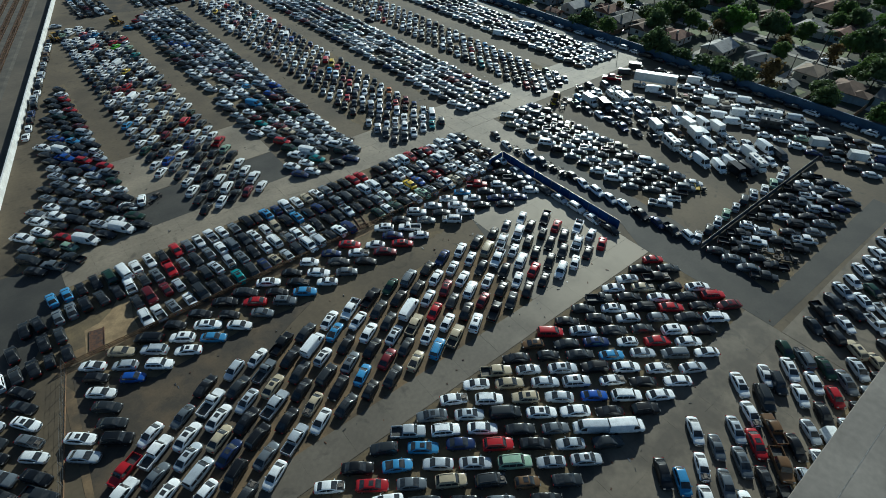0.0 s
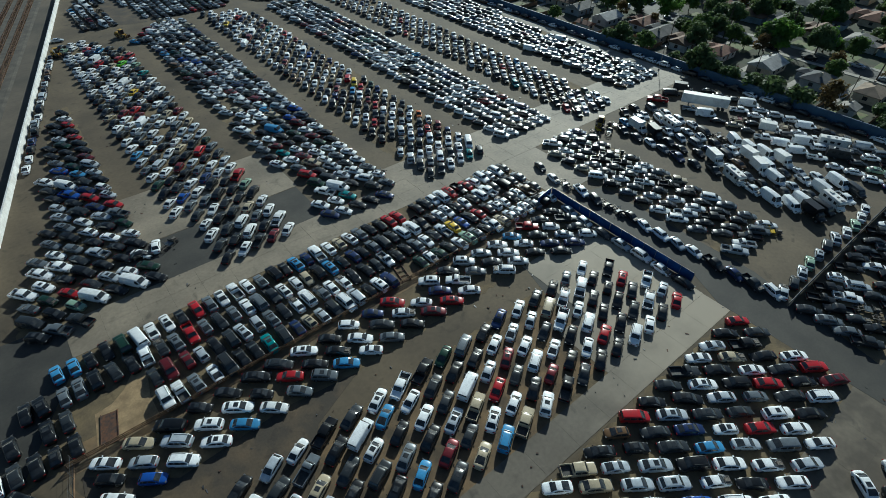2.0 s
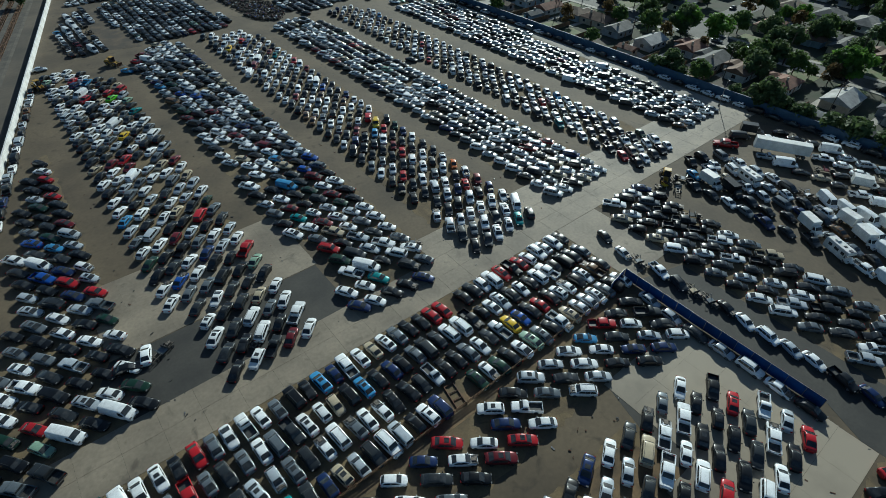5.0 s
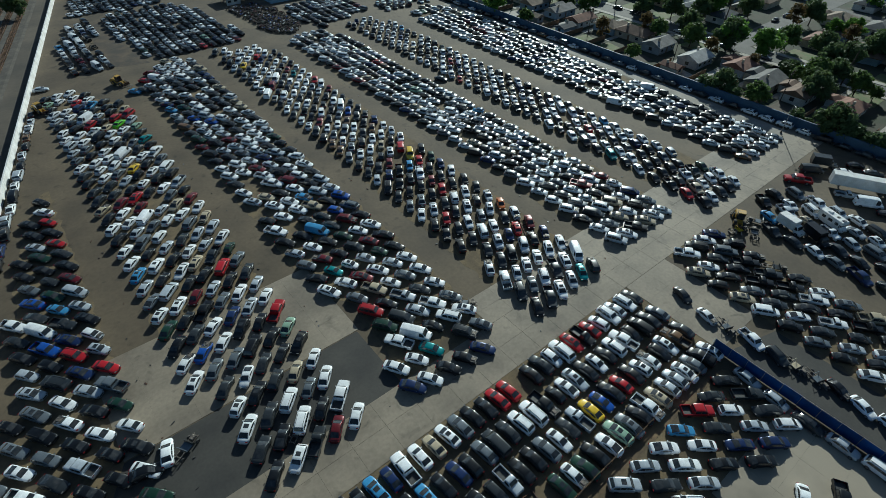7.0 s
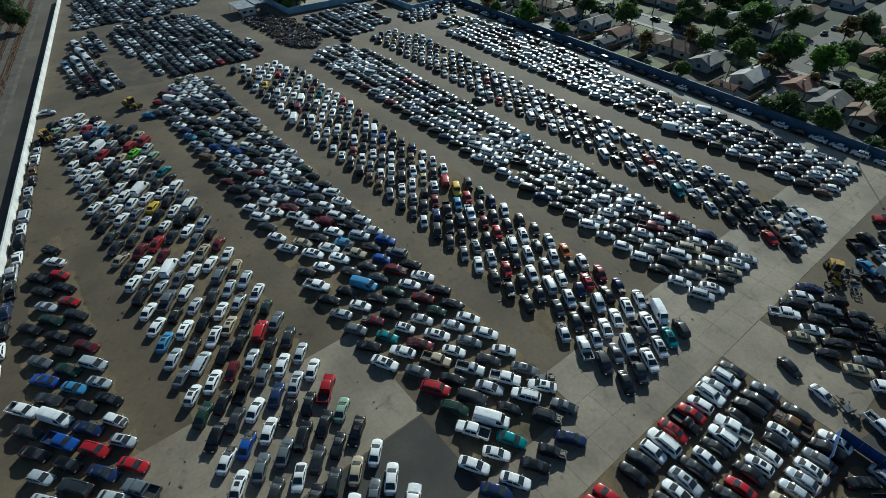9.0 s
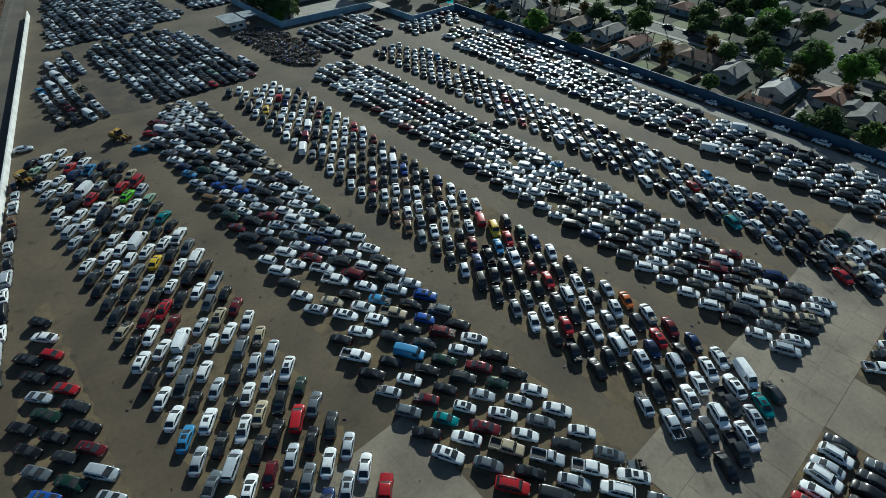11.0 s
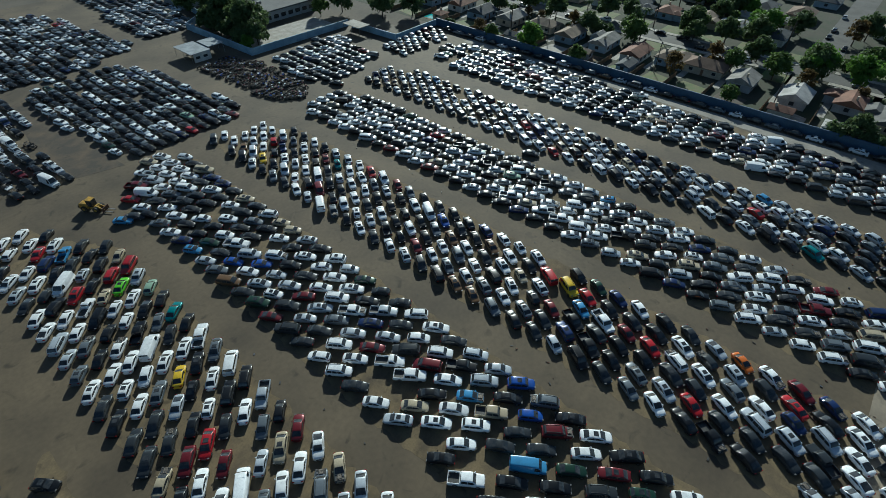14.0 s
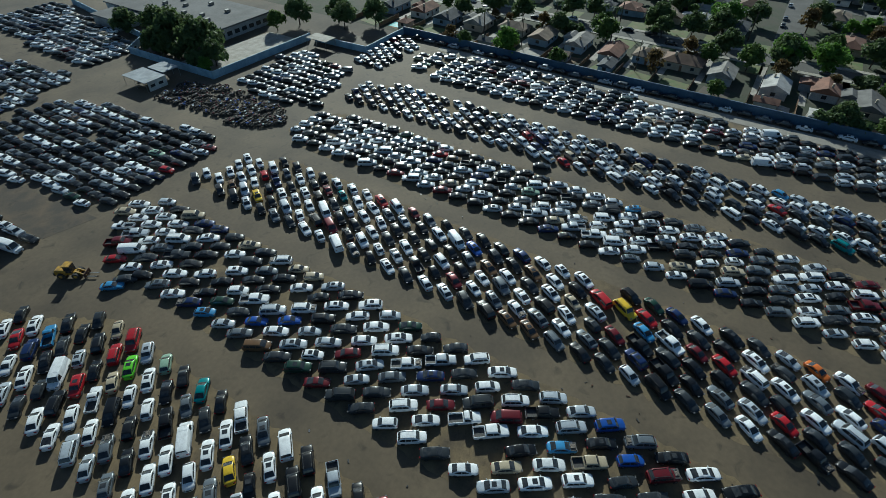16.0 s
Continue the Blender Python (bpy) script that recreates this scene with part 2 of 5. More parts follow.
class Shape:
    """Vertices, faces and a material number for each face."""

    def __init__(self):
        self.v, self.f, self.m = [], [], []

    def add(self, verts, faces, mat=0):
        k = len(self.v)
        self.v += [tuple(p) for p in verts]
        self.f += [tuple(i + k for i in f) for f in faces]
        self.m += [mat] * len(faces)
        return self

    def box(self, x0, y0, z0, x1, y1, z1, mat=0, cut=0.0):
        """A box with its upper edges cut off by cut metres."""
        c = cut
        rings = [(x0, y0, x1, y1, z0), (x0, y0, x1, y1, z1 - c)] + ([(x0 + c, y0 + c, x1 - c, y1 - c, z1)] if c else [])
        verts = [p for a, b, cc, d, z in rings for p in ((a, b, z), (cc, b, z), (cc, d, z), (a, d, z))]
        faces = [(3, 2, 1, 0)]
        for r in range(len(rings) - 1):
            faces += [(4 * r + i, 4 * r + (i + 1) % 4, 4 * r + 4 + (i + 1) % 4, 4 * r + 4 + i) for i in range(4)]
        t = 4 * (len(rings) - 1)
        faces.append((t, t + 1, t + 2, t + 3))
        return self.add(verts, faces, mat)

    def tube(self, a, b, ra, rb, n=8, mat=0):
        """A tapered round bar from a to b."""
        a, b = Vector(a), Vector(b)
        d = (b - a).normalized()
        u = d.orthogonal().normalized()
        w = d.cross(u)
        verts = [c + r * (math.cos(2 * math.pi * i / n) * u + math.sin(2 * math.pi * i / n) * w) for c, r in ((a, ra), (b, rb)) for i in range(n)]
        faces = [(i, (i + 1) % n, n + (i + 1) % n, n + i) for i in range(n)] + [tuple(range(n - 1, -1, -1)), tuple(range(n, 2 * n))]
        return self.add(verts, faces, mat)

    def beam(self, a, b, wide, high, mat=0):
        """A square bar between two points, wide across and high upwards, standing on the line a-b."""
        a, b = Vector(a), Vector(b)
        d = (b - a).normalized()
        side = Vector((-d.y, d.x, 0))
        side = (side.normalized() if side.length > 1e-6 else Vector((1, 0, 0))) * wide / 2
        up = d.cross(side).normalized() * high
        up = up if up.z >= 0 else -up
        verts = [p + q + r for p in (a, b) for q, r in ((-side, 0 * up), (side, 0 * up), (side, up), (-side, up))]
        return self.add(verts, [(0, 1, 2, 3), (7, 6, 5, 4), (0, 4, 5, 1), (1, 5, 6, 2), (2, 6, 7, 3), (3, 7, 4, 0)], mat)

    def mesh(self, name, mats, smooth=0):
        me = bpy.data.meshes.new(name)
        me.from_pydata(self.v, [], self.f)
        for m in mats:
            me.materials.append(m)
        me.polygons.foreach_set("material_index", self.m)
        if smooth:
            me.shade_smooth()
            me.set_sharp_from_angle(angle=radians(smooth))
        me.update()
        return me


def part(name, shape, mats, parent=None, label="", smooth=0):
    """Links a shape as one mesh object under a thing or a part."""
    me = shape if isinstance(shape, bpy.types.Mesh) else shape.mesh(name, mats if isinstance(mats, (list, tuple)) else [mats], smooth)
    ob = new(name, me)
    ob.parent = parent
    if label:
        ob["label"] = label
    return ob


def setting(name, shape, mats, label, category):
    return tagged(part(name, shape, mats), label, category, kind="structure")


def inside(x, y, poly):
    hit = False
    for (ax, ay), (bx, by) in zip(poly, poly[1:] + poly[:1]):
        if (ay > y) != (by > y) and x < ax + (y - ay) * (bx - ax) / (by - ay):
            hit = not hit
    return hit


def sheet(points, z, thick=0.03):
    n = len(points)
    s = Shape()
    s.add([(x, y, z) for x, y in points] + [(x, y, z - thick) for x, y in points],
          [tuple(range(n))] + [(n + i, n + (i + 1) % n, (i + 1) % n, i) for i in range(n)])
    return s


# ---- ground ----
setting("ground", Shape().add([(-2500, -2500, -0.12), (2500, -2500, -0.12), (2500, 2500, -0.12), (-2500, 2500, -0.12)], [(0, 1, 2, 3)]), GROUND,
        "dry brown ground reaching out to the horizon", "ground")
setting("yard_asphalt", sheet([(-52, -140), (187, -140), (187, 297), (160, 330), (160, 460), (47, 460), (-40, 60)], 0.0, 0.11), ASPHALT,
        "worn grey-brown asphalt of the car yard", "asphalt")
setting("asphalt_patch", sheet([(1, 113.5), (22, 113.5), (41.5, 114.5), (41.5, 129.0), (1, 129.0), (-3, 122)], 0.022), ASPHALT_NEW,
        "dark newer asphalt patch beside the concrete road", "asphalt")
setting("asphalt_lane", sheet([(88.6, 10), (150, 8.5), (150, 14), (97, 14), (103, 40), (103, 80), (92, 83), (92, 47), (88.6, 40)], 0.022), ASPHALT_NEW,
        "dark asphalt lane between the parking blocks", "asphalt")
setting("asphalt_lane", sheet([(-34, 84), (-24, 84), (-13.9, 103), (-13.9, 115), (-27, 116)], 0.024), ASPHALT_NEW, "dark asphalt at the end of the concrete road", "asphalt")
setting("asphalt_patch", sheet([(38, 290), (49, 287), (46, 318), (45, 350), (40, 348), (36.5, 315)], 0.02), OILY, "dark oil-stained ground between two far blocks", "dirt")
setting("concrete_strip", sheet([(177.6, 112), (183.8, 112), (183.9, 200), (184.2, 276), (180.5, 276), (180.2, 200)], 0.012), PALE_STRIP, "pale worn concrete strip along the boundary wall", "concrete")
setting("dirt_strip", sheet([(-19, 43), (40, 43), (66, 46), (60, 63), (0, 64), (-19, 66)], 0.02), DIRT, "brown dirt under the middle rows of cars", "dirt")
setting("dirt_strip", sheet([(-19.5, 81), (84, 81.6), (84, 85), (-19.5, 86)], 0.024), DIRT, "brown dirt along the low yard fence", "dirt")
setting("dirt_strip", sheet([(-14.4, 83.2), (-5.2, 83.6), (-5.4, 88), (-4.6, 92.6), (-3.4, 97), (-6.2, 95.4), (-8.4, 92.2), (-10.8, 90.4), (-13.4, 90)], 0.030), TAN, "open brown dirt between parked cars", "dirt")
setting("oily_ground", sheet([(-19.6, 44), (-8, 44), (2, 50), (9, 58), (14, 66), (24, 70.5), (12, 72), (-6, 71), (-17.2, 80)], 0.036), OILY, "dark oil-soaked dirt between the rows", "dirt")
setting("dirt_strip", sheet([(-20, 52), (-15, 52), (-13, 66), (-19, 80)], 0.03), DIRT, "brown dirt beside the wire fence", "dirt")

# ---- vehicles ----
BODY_MATS = ["paint", TRIM, LAMP, TAIL, ENGINE, GLASS, RIM]


def loft(s, stations, half, z_low, mat=0):
    """A car's lower body from stations (x, width factor, height of the upper surface), front first."""
    rings = []
    for x, k, z in stations:
        w = half * k
        side = [(w * 0.86, z_low), (w * 0.96, z_low + 0.10), (w, z_low + 0.27), (w * 0.99, z - 0.17), (w * 0.95, z - 0.07), (w * 0.85, z - 0.015), (w * 0.66, z + 0.015), (w * 0.30, z + 0.045)]
        rings.append([(x, -a, b) for a, b in side] + [(x, a, b) for a, b in reversed(side)])
    n = len(rings[0])
    faces = []
    for r in range(len(rings) - 1):
        faces += [(r * n + i + 1, r * n + i, (r + 1) * n + i, (r + 1) * n + i + 1) for i in range(n - 1)]
    faces += [tuple(range(n)), tuple(range(len(rings) * n - 1, (len(rings) - 1) * n - 1, -1))]
    s.add([p for r in rings for p in r], faces, mat)


def cabin(out, half, z0, z1, a0, a1, b1, b0, low=0.93, top=0.74, side_panes=((0.09, 0.50), (0.53, 0.90)), sunroof=False, rear=True, bow=0.09):
    """The rounded upper body between windscreen base a0, roof a1 to b1 and rear base b0, with its panes."""
    s = out["body"]
    wb, wt, h = half * low, half * top, z1 - z0
    roof = [(a0, 0.0), ((a0 + a1) / 2, 0.56), (a1, 0.90), (a1 - 0.14 * (a1 - b1) - 0.06, 0.975), ((a1 + b1) / 2, 1.0), (b1 + 0.14 * (a1 - b1) + 0.06, 0.975), (b1, 0.90), ((b1 + b0) / 2, 0.52), (b0, 0.0)]

    def height(x):
        for (xa, ka), (xb, kb) in zip(roof, roof[1:]):
            if xb <= x <= xa:
                return z0 + h * (ka + (kb - ka) * ((xa - x) / max(1e-6, xa - xb)))
        return z0

    def wide(z, x):
        k = max(0.0, min(1.0, (z - z0) / h))
        end = abs(x - (a0 + b0) / 2) / ((a0 - b0) / 2)
        return (wb + (wt - wb) * k) * (1 - bow * end ** 3)
    rings = []
    for x, k in roof:
        z, r = z0 + h * k, 0.25 + 0.75 * k
        w, wl = wide(z - 0.09 * k, x), wide(z0, x)
        side = [(wl, z0 - 0.06), (w, z - 0.09 * k), (w * 0.93, z - 0.03 * k), (w * 0.72, z), (w * 0.36, z + 0.022 * r)]
        rings.append([(x, -a, b) for a, b in side] + [(x, a, b) for a, b in reversed(side)])
    n = len(rings[0])
    faces = [(r * n + i + 1, r * n + i, (r + 1) * n + i, (r + 1) * n + i + 1) for r in range(len(rings) - 1) for i in range(n - 1)]
    s.add([p for r in rings for p in r], faces, 0)

    def screen(xa, xm, xb, lift):
        p, fr = Shape(), (-0.90, -0.72, -0.36, 0.0, 0.36, 0.72, 0.90)
        rows_ = []
        for x in (xa, xm, xb):
            z = height(x)
            w = wide(z, x)
            rows_.append([(x + lift, f * w, z + 0.018 + 0.022 * (1 - abs(f)) - (0.03 if abs(f) > 0.8 else 0.0) * (z - z0) / h) for f in fr])
        m = len(fr)
        q = [(r * m + i, r * m + i + 1, (r + 1) * m + i + 1, (r + 1) * m + i) for r in range(2) for i in range(m - 1)]
        p.add([v for r in rows_ for v in r], q if lift > 0 else [tuple(reversed(f)) for f in q])
        return p
    out["windshield"] = screen(a0 - 0.06, (a0 + a1) / 2, a1 + 0.03, 0.010)
    out["rear_window"] = screen(b0 + 0.06, (b1 + b0) / 2, b1 - 0.02, -0.010) if rear else None
    out["sides"] = []
    for sy in (1, -1):
        p = Shape()
        for u0, u1 in side_panes:
            xs = [a0 + (b0 - a0) * (u0 + (u1 - u0) * k / 4) for k in range(5)]
            low_, high_ = [], []
            for x in xs:
                zt = max(z0 + 0.05, min(height(x) - 0.14, z1 - 0.13))
                low_.append((x, sy * (wide(z0 + 0.04, x) + 0.012), z0 + 0.04))
                high_.append((x, sy * (wide(zt, x) + 0.016), zt))
            q = [(k, k + 1, 6 + k, 5 + k) for k in range(4)]
            p.add(low_ + high_, q if sy > 0 else [tuple(reversed(f)) for f in q])
        out["sides"].append(p if side_panes else None)
    if sunroof:
        m = (a1 + b1) / 2 + 0.25
        s.box(m - 0.40, -0.40, z1 - 0.02, m + 0.34, 0.40, z1 + 0.032, 5, 0.01)


def details(out, length, half, hood_z, tail_z, mirror_x, mirror_z):
    """Bumpers, lamps and mirrors, in the body's own mesh."""
    s, x = out["body"], length / 2
    for sy in (-1, 1):
        y0, y1 = sorted((sy * half * 0.50, sy * half * 0.86))
        s.box(x - 0.16, y0, hood_z - 0.16, x + 0.012, y1, hood_z - 0.03, 2)
        s.box(-x - 0.012, y0, tail_z - 0.24, -x + 0.10, y1, tail_z - 0.06, 3)
        y0, y1 = sorted((sy * half * 0.97, sy * (half + 0.13)))
        s.box(mirror_x - 0.08, y0, mirror_z, mirror_x + 0.06, y1, mirror_z + 0.13, 0, 0.03)
    s.box(x - 0.05, -half * 0.42, 0.34, x + 0.02, half * 0.42, 0.58, 1)


def wheels_at(out, front, rear, half, radius, pairs=()):
    out["wheels"] = [(x, sy * (half - 0.10), radius, sy) for x in (front, rear, *pairs) for sy in (1, -1)]


def engine_bay(out, x0, x1, half, z):
    s = out["body"]
    s.box(x0, -half, z - 0.05, x1, half, z + 0.05, 1)
    s.box(x0 + 0.15, -half * 0.5, z, x1 - 0.2, half * 0.4, z + 0.16, 4, 0.05)
    s.box(x1 - 0.2, -half * 0.9, z, x1 - 0.05, half * 0.9, z + 0.10, 4, 0.03)
    s.box(x0 + 0.2, half * 0.5, z, x0 + 0.55, half * 0.85, z + 0.12, 6, 0.03)


def sedan(length=4.75, width=1.82, sunroof=False, stripped=False, coupe=False):
    out, h, x = {"body": Shape()}, width / 2, length / 2
    loft(out["body"], [(x, 0.46, 0.50), (x - 0.05, 0.66, 0.60), (x - 0.15, 0.82, 0.69), (x - 0.36, 0.94, 0.77), (x - 0.70, 0.99, 0.84), (x - 1.15, 1.0, 0.91), (0.0, 1.0, 0.94), (-x + 1.0, 1.0, 0.97),
                       (-x + 0.45, 0.965, 0.98), (-x + 0.18, 0.88, 0.95), (-x + 0.05, 0.74, 0.86), (-x, 0.58, 0.70)], h, 0.20)
    cabin(out, h, 0.93, 1.45 if not coupe else 1.36, x - 1.10, x - 2.00, -x + (1.30 if not coupe else 1.70), -x + (0.48 if not coupe else 0.40), sunroof=sunroof,
          side_panes=((0.13, 0.50), (0.52, 0.86)) if not coupe else ((0.16, 0.62), (0.65, 0.84)))
    details(out, length, h, 0.76, 0.92, x - 1.55, 0.95)
    wheels_at(out, x - 0.88, -x + 0.98, h, 0.32)
    if stripped:
        engine_bay(out, x - 1.25, x - 0.12, h * 0.78, 0.88)
    return out


def hatchback(length=4.15, width=1.76, sunroof=False, stripped=False):
    out, h, x = {"body": Shape()}, width / 2, length / 2
    loft(out["body"], [(x, 0.54, 0.64), (x - 0.06, 0.72, 0.71), (x - 0.18, 0.88, 0.77), (x - 0.36, 0.97, 0.84), (x - 0.6, 1.0, 0.90), (x - 1.0, 1.0, 0.98), (-x + 0.6, 1.0, 1.02), (-x + 0.16, 0.94, 1.00), (-x + 0.04, 0.84, 0.94), (-x, 0.76, 0.78)], h, 0.22)
    cabin(out, h, 0.98, 1.51, x - 0.88, x - 1.70, -x + 0.62, -x + 0.12, sunroof=sunroof)
    details(out, length, h, 0.80, 0.98, x - 1.25, 0.99)
    wheels_at(out, x - 0.78, -x + 0.72, h, 0.31)
    if stripped:
        engine_bay(out, x - 0.95, x - 0.12, h * 0.78, 0.90)
    return out


def suv(length=4.75, width=1.92, high=1.76, sunroof=False, stripped=False):
    out, h, x = {"body": Shape()}, width / 2, length / 2
    loft(out["body"], [(x, 0.60, 0.78), (x - 0.06, 0.78, 0.88), (x - 0.18, 0.91, 0.95), (x - 0.36, 0.98, 1.0), (x - 0.7, 1.0, 1.04), (x - 1.15, 1.0, 1.10), (-x + 0.5, 1.0, 1.12), (-x + 0.14, 0.95, 1.11), (-x + 0.03, 0.87, 1.06), (-x, 0.82, 0.90)], h, 0.28)
    cabin(out, h, 1.10, high, x - 1.12, x - 1.75, -x + 0.62, -x + 0.16, low=0.93, top=0.80, side_panes=((0.10, 0.37), (0.39, 0.64), (0.66, 0.92)), sunroof=sunroof)
    details(out, length, h, 0.98, 1.10, x - 1.35, 1.12)
    if not sunroof:
        for sy in (-1, 1):
            out["body"].beam((x - 2.0, sy * h * 0.62, high - 0.01), (-x + 0.6, sy * h * 0.62, high - 0.01), 0.05, 0.05, 1)
    wheels_at(out, x - 0.90, -x + 0.92, h, 0.37)
    if stripped:
        engine_bay(out, x - 1.05, x - 0.12, h * 0.78, 1.05)
    return out


def pickup(length=5.5, width=1.96, crew=True, stripped=False):
    out, h, x = {"body": Shape()}, width / 2, length / 2
    rear = -x + (1.75 if crew else 2.25)
    loft(out["body"], [(x, 0.82, 0.82), (x - 0.16, 0.96, 1.00), (x - 0.8, 1.0, 1.06), (x - 1.3, 1.0, 1.10), (rear, 1.0, 1.10)], h, 0.32)
    s = out["body"]
    s.box(-x, -h * 0.98, 0.42, rear + 0.02, h * 0.98, 0.66, 1)
    for sy in (-1, 1):
        y0, y1 = sorted((sy * h, sy * (h - 0.12)))
        s.box(-x, y0, 0.44, rear + 0.02, y1, 1.10, 0, 0.025)
    s.box(-x, -h + 0.12, 0.44, -x + 0.08, h - 0.12, 1.08, 0, 0.02)
    s.box(-x - 0.10, -h * 0.9, 0.42, -x, h * 0.9, 0.60, 6)
    cabin(out, h, 1.09, 1.80, x - 1.28, x - 1.85, rear + 0.22, rear + 0.06, low=0.93, top=0.80, side_panes=((0.14, 0.52), (0.55, 0.92)) if crew else ((0.22, 0.88),))
    details(out, length, h, 1.00, 1.06, x - 1.50, 1.12)
    wheels_at(out, x - 0.98, -x + 1.10, h, 0.39)
    if stripped:
        engine_bay(out, x - 1.22, x - 0.12, h * 0.78, 1.05)
    return out


def minivan(length=5.0, width=1.95):
    out, h, x = {"body": Shape()}, width / 2, length / 2
    loft(out["body"], [(x, 0.80, 0.74), (x - 0.2, 0.95, 0.90), (x - 0.6, 1.0, 1.00), (x - 0.9, 1.0, 1.06), (-x + 0.4, 1.0, 1.10), (-x + 0.04, 0.96, 1.08), (-x, 0.93, 0.9)], h, 0.24)
    cabin(out, h, 1.06, 1.74, x - 0.82, x - 1.75, -x + 0.32, -x + 0.08, low=0.94, top=0.82, side_panes=((0.14, 0.38), (0.41, 0.66), (0.69, 0.93)))
    details(out, length, h, 0.92, 1.08, x - 1.2, 1.08)
    wheels_at(out, x - 0.92, -x + 0.95, h, 0.34)
    return out


def van(length=5.7, width=2.02, high=2.15):
    out, h, x = {"body": Shape()}, width / 2, length / 2
    loft(out["body"], [(x, 0.84, 0.80), (x - 0.18, 0.96, 1.02), (x - 0.85, 1.0, 1.16), (-x + 0.05, 1.0, 1.18), (-x, 0.97, 1.0)], h, 0.30)
    cabin(out, h, 1.16, high, x - 0.80, x - 1.40, -x + 0.10, -x + 0.03, low=0.95, top=0.82, side_panes=((0.06, 0.24),))
    for k in (-1.2, -0.3, 0.6):
        out["body"].box(k - 0.02, -h * 0.66, high - 0.01, k + 0.02, h * 0.66, high + 0.015, 0)
    details(out, length, h, 1.04, 1.10, x - 1.1, 1.22)
    wheels_at(out, x - 0.95, -x + 1.15, h, 0.37)
    return out


def box_truck(length=8.0, width=2.4, high=3.5):
    out, h, x = {"body": Shape()}, width / 2, length / 2
    loft(out["body"], [(x, 0.78, 0.95), (x - 0.2, 0.86, 1.15), (x - 1.0, 0.88, 1.30), (x - 1.9, 0.88, 1.32)], h, 0.40)
    cabin(out, h * 0.9, 1.30, 2.25, x - 0.95, x - 1.40, x - 2.0, x - 2.0, low=0.9, top=0.8, side_panes=((0.14, 0.88),), rear=False)
    s = out["body"]
    s.box(-x, -h, 0.95, x - 2.05, h, high, 0, 0.05)
    s.box(-x, -0.45, 0.55, x - 1.8, 0.45, 0.95, 1)
    details(out, length, h * 0.86, 1.15, 1.2, x - 1.1, 1.4)
    wheels_at(out, x - 1.0, -x + 1.6, h * 0.95, 0.45)
    return out


def camper(length=8.2, width=2.4, high=3.0):
    out, h, x = {"body": Shape()}, width / 2, length / 2
    s = out["body"]
    s.box(-x, -h, 0.45, x - 1.2, h, high, 0, 0.12)
    loft(s, [(x, 0.80, 0.90), (x - 0.2, 0.92, 1.10), (x - 0.8, 0.95, 1.25), (x - 1.4, 0.96, 1.25)], h, 0.40)
    cabin(out, h * 0.97, 1.22, high - 0.55, x - 0.75, x - 1.15, x - 2.0, x - 2.0, low=0.94, top=0.90, side_panes=((0.12, 0.60),), rear=False)
    s.box(x - 2.2, -h, high - 0.75, x - 0.55, h, high - 0.03, 0, 0.2)
    for k, w in ((-x + 1.0, 0.9), (-x + 2.6, 1.1), (-x + 4.4, 0.8)):
        for sy in (-1, 1):
            s.box(k, min(sy * h, sy * (h + 0.015)), 1.6, k + w, max(sy * h, sy * (h + 0.015)), 2.25, 5)
    s.box(-x + 1.4, -0.4, high - 0.01, -x + 2.3, 0.4, high + 0.28, 0, 0.08)
    s.box(-x + 3.6, -0.3, high - 0.01, -x + 4.2, 0.3, high + 0.10, 1, 0.03)
    s.box(-x + 5.1, -0.35, high - 0.01, -x + 5.8, 0.35, high + 0.14, 6, 0.04)
    details(out, length, h * 0.9, 1.1, 1.3, x - 1.1, 1.4)
    wheels_at(out, x - 1.0, -x + 2.2, h * 0.97, 0.42)
    return out


def semi_trailer(length=14.0, width=2.55, high=4.0):
    out, h, x = {"body": Shape()}, width / 2, length / 2
    s = out["body"]
    s.box(-x, -h, 1.15, x, h, high, 0, 0.05)
    s.box(-x, -0.5, 0.8, x, 0.5, 1.15, 1)
    s.box(x - 2.6, -0.5, 0.0, x - 2.3, 0.5, 0.85, 6)
    out["windshield"] = out["rear_window"] = None
    out["sides"] = [None, None]
    wheels_at(out, -x + 1.2, -x + 2.5, h, 0.50)
    return out


def frame_wreck(length=5.2, width=1.7):
    """A stripped chassis: rails, cross members, axles, a firewall and a bare engine."""
    out, h, x = {"body": Shape()}, width / 2, length / 2
    s = out["body"]
    for sy in (-1, 1):
        s.beam((-x, sy * 0.42, 0.45), (x, sy * 0.42, 0.45), 0.14, 0.18, 4)
    for k in range(6):
        s.beam((-x + 0.2 + k * 0.95, -0.42, 0.5), (-x + 0.2 + k * 0.95, 0.42, 0.5), 0.16, 0.10, 4)
    s.box(x - 1.3, -0.35, 0.5, x - 0.4, 0.35, 1.05, 4, 0.08)
    s.box(x - 1.75, -h, 0.5, x - 1.65, h, 1.2, 1)
    s.box(-0.4, -h * 0.9, 0.55, x - 1.75, h * 0.9, 0.70, 0, 0.03)
    s.tube((-0.3, -h * 0.8, 0.7), (-0.6, -h * 0.8, 1.55), 0.05, 0.05, 6, 0)
    s.tube((-0.6, -h * 0.8, 1.55), (-0.6, h * 0.8, 1.55), 0.05, 0.05, 6, 0)
    s.tube((-0.3, h * 0.8, 0.7), (-0.6, h * 0.8, 1.55), 0.05, 0.05, 6, 0)
    out["windshield"] = out["rear_window"] = None
    out["sides"] = [None, None]
    wheels_at(out, x - 0.9, -x + 1.0, h + 0.1, 0.35)
    return out


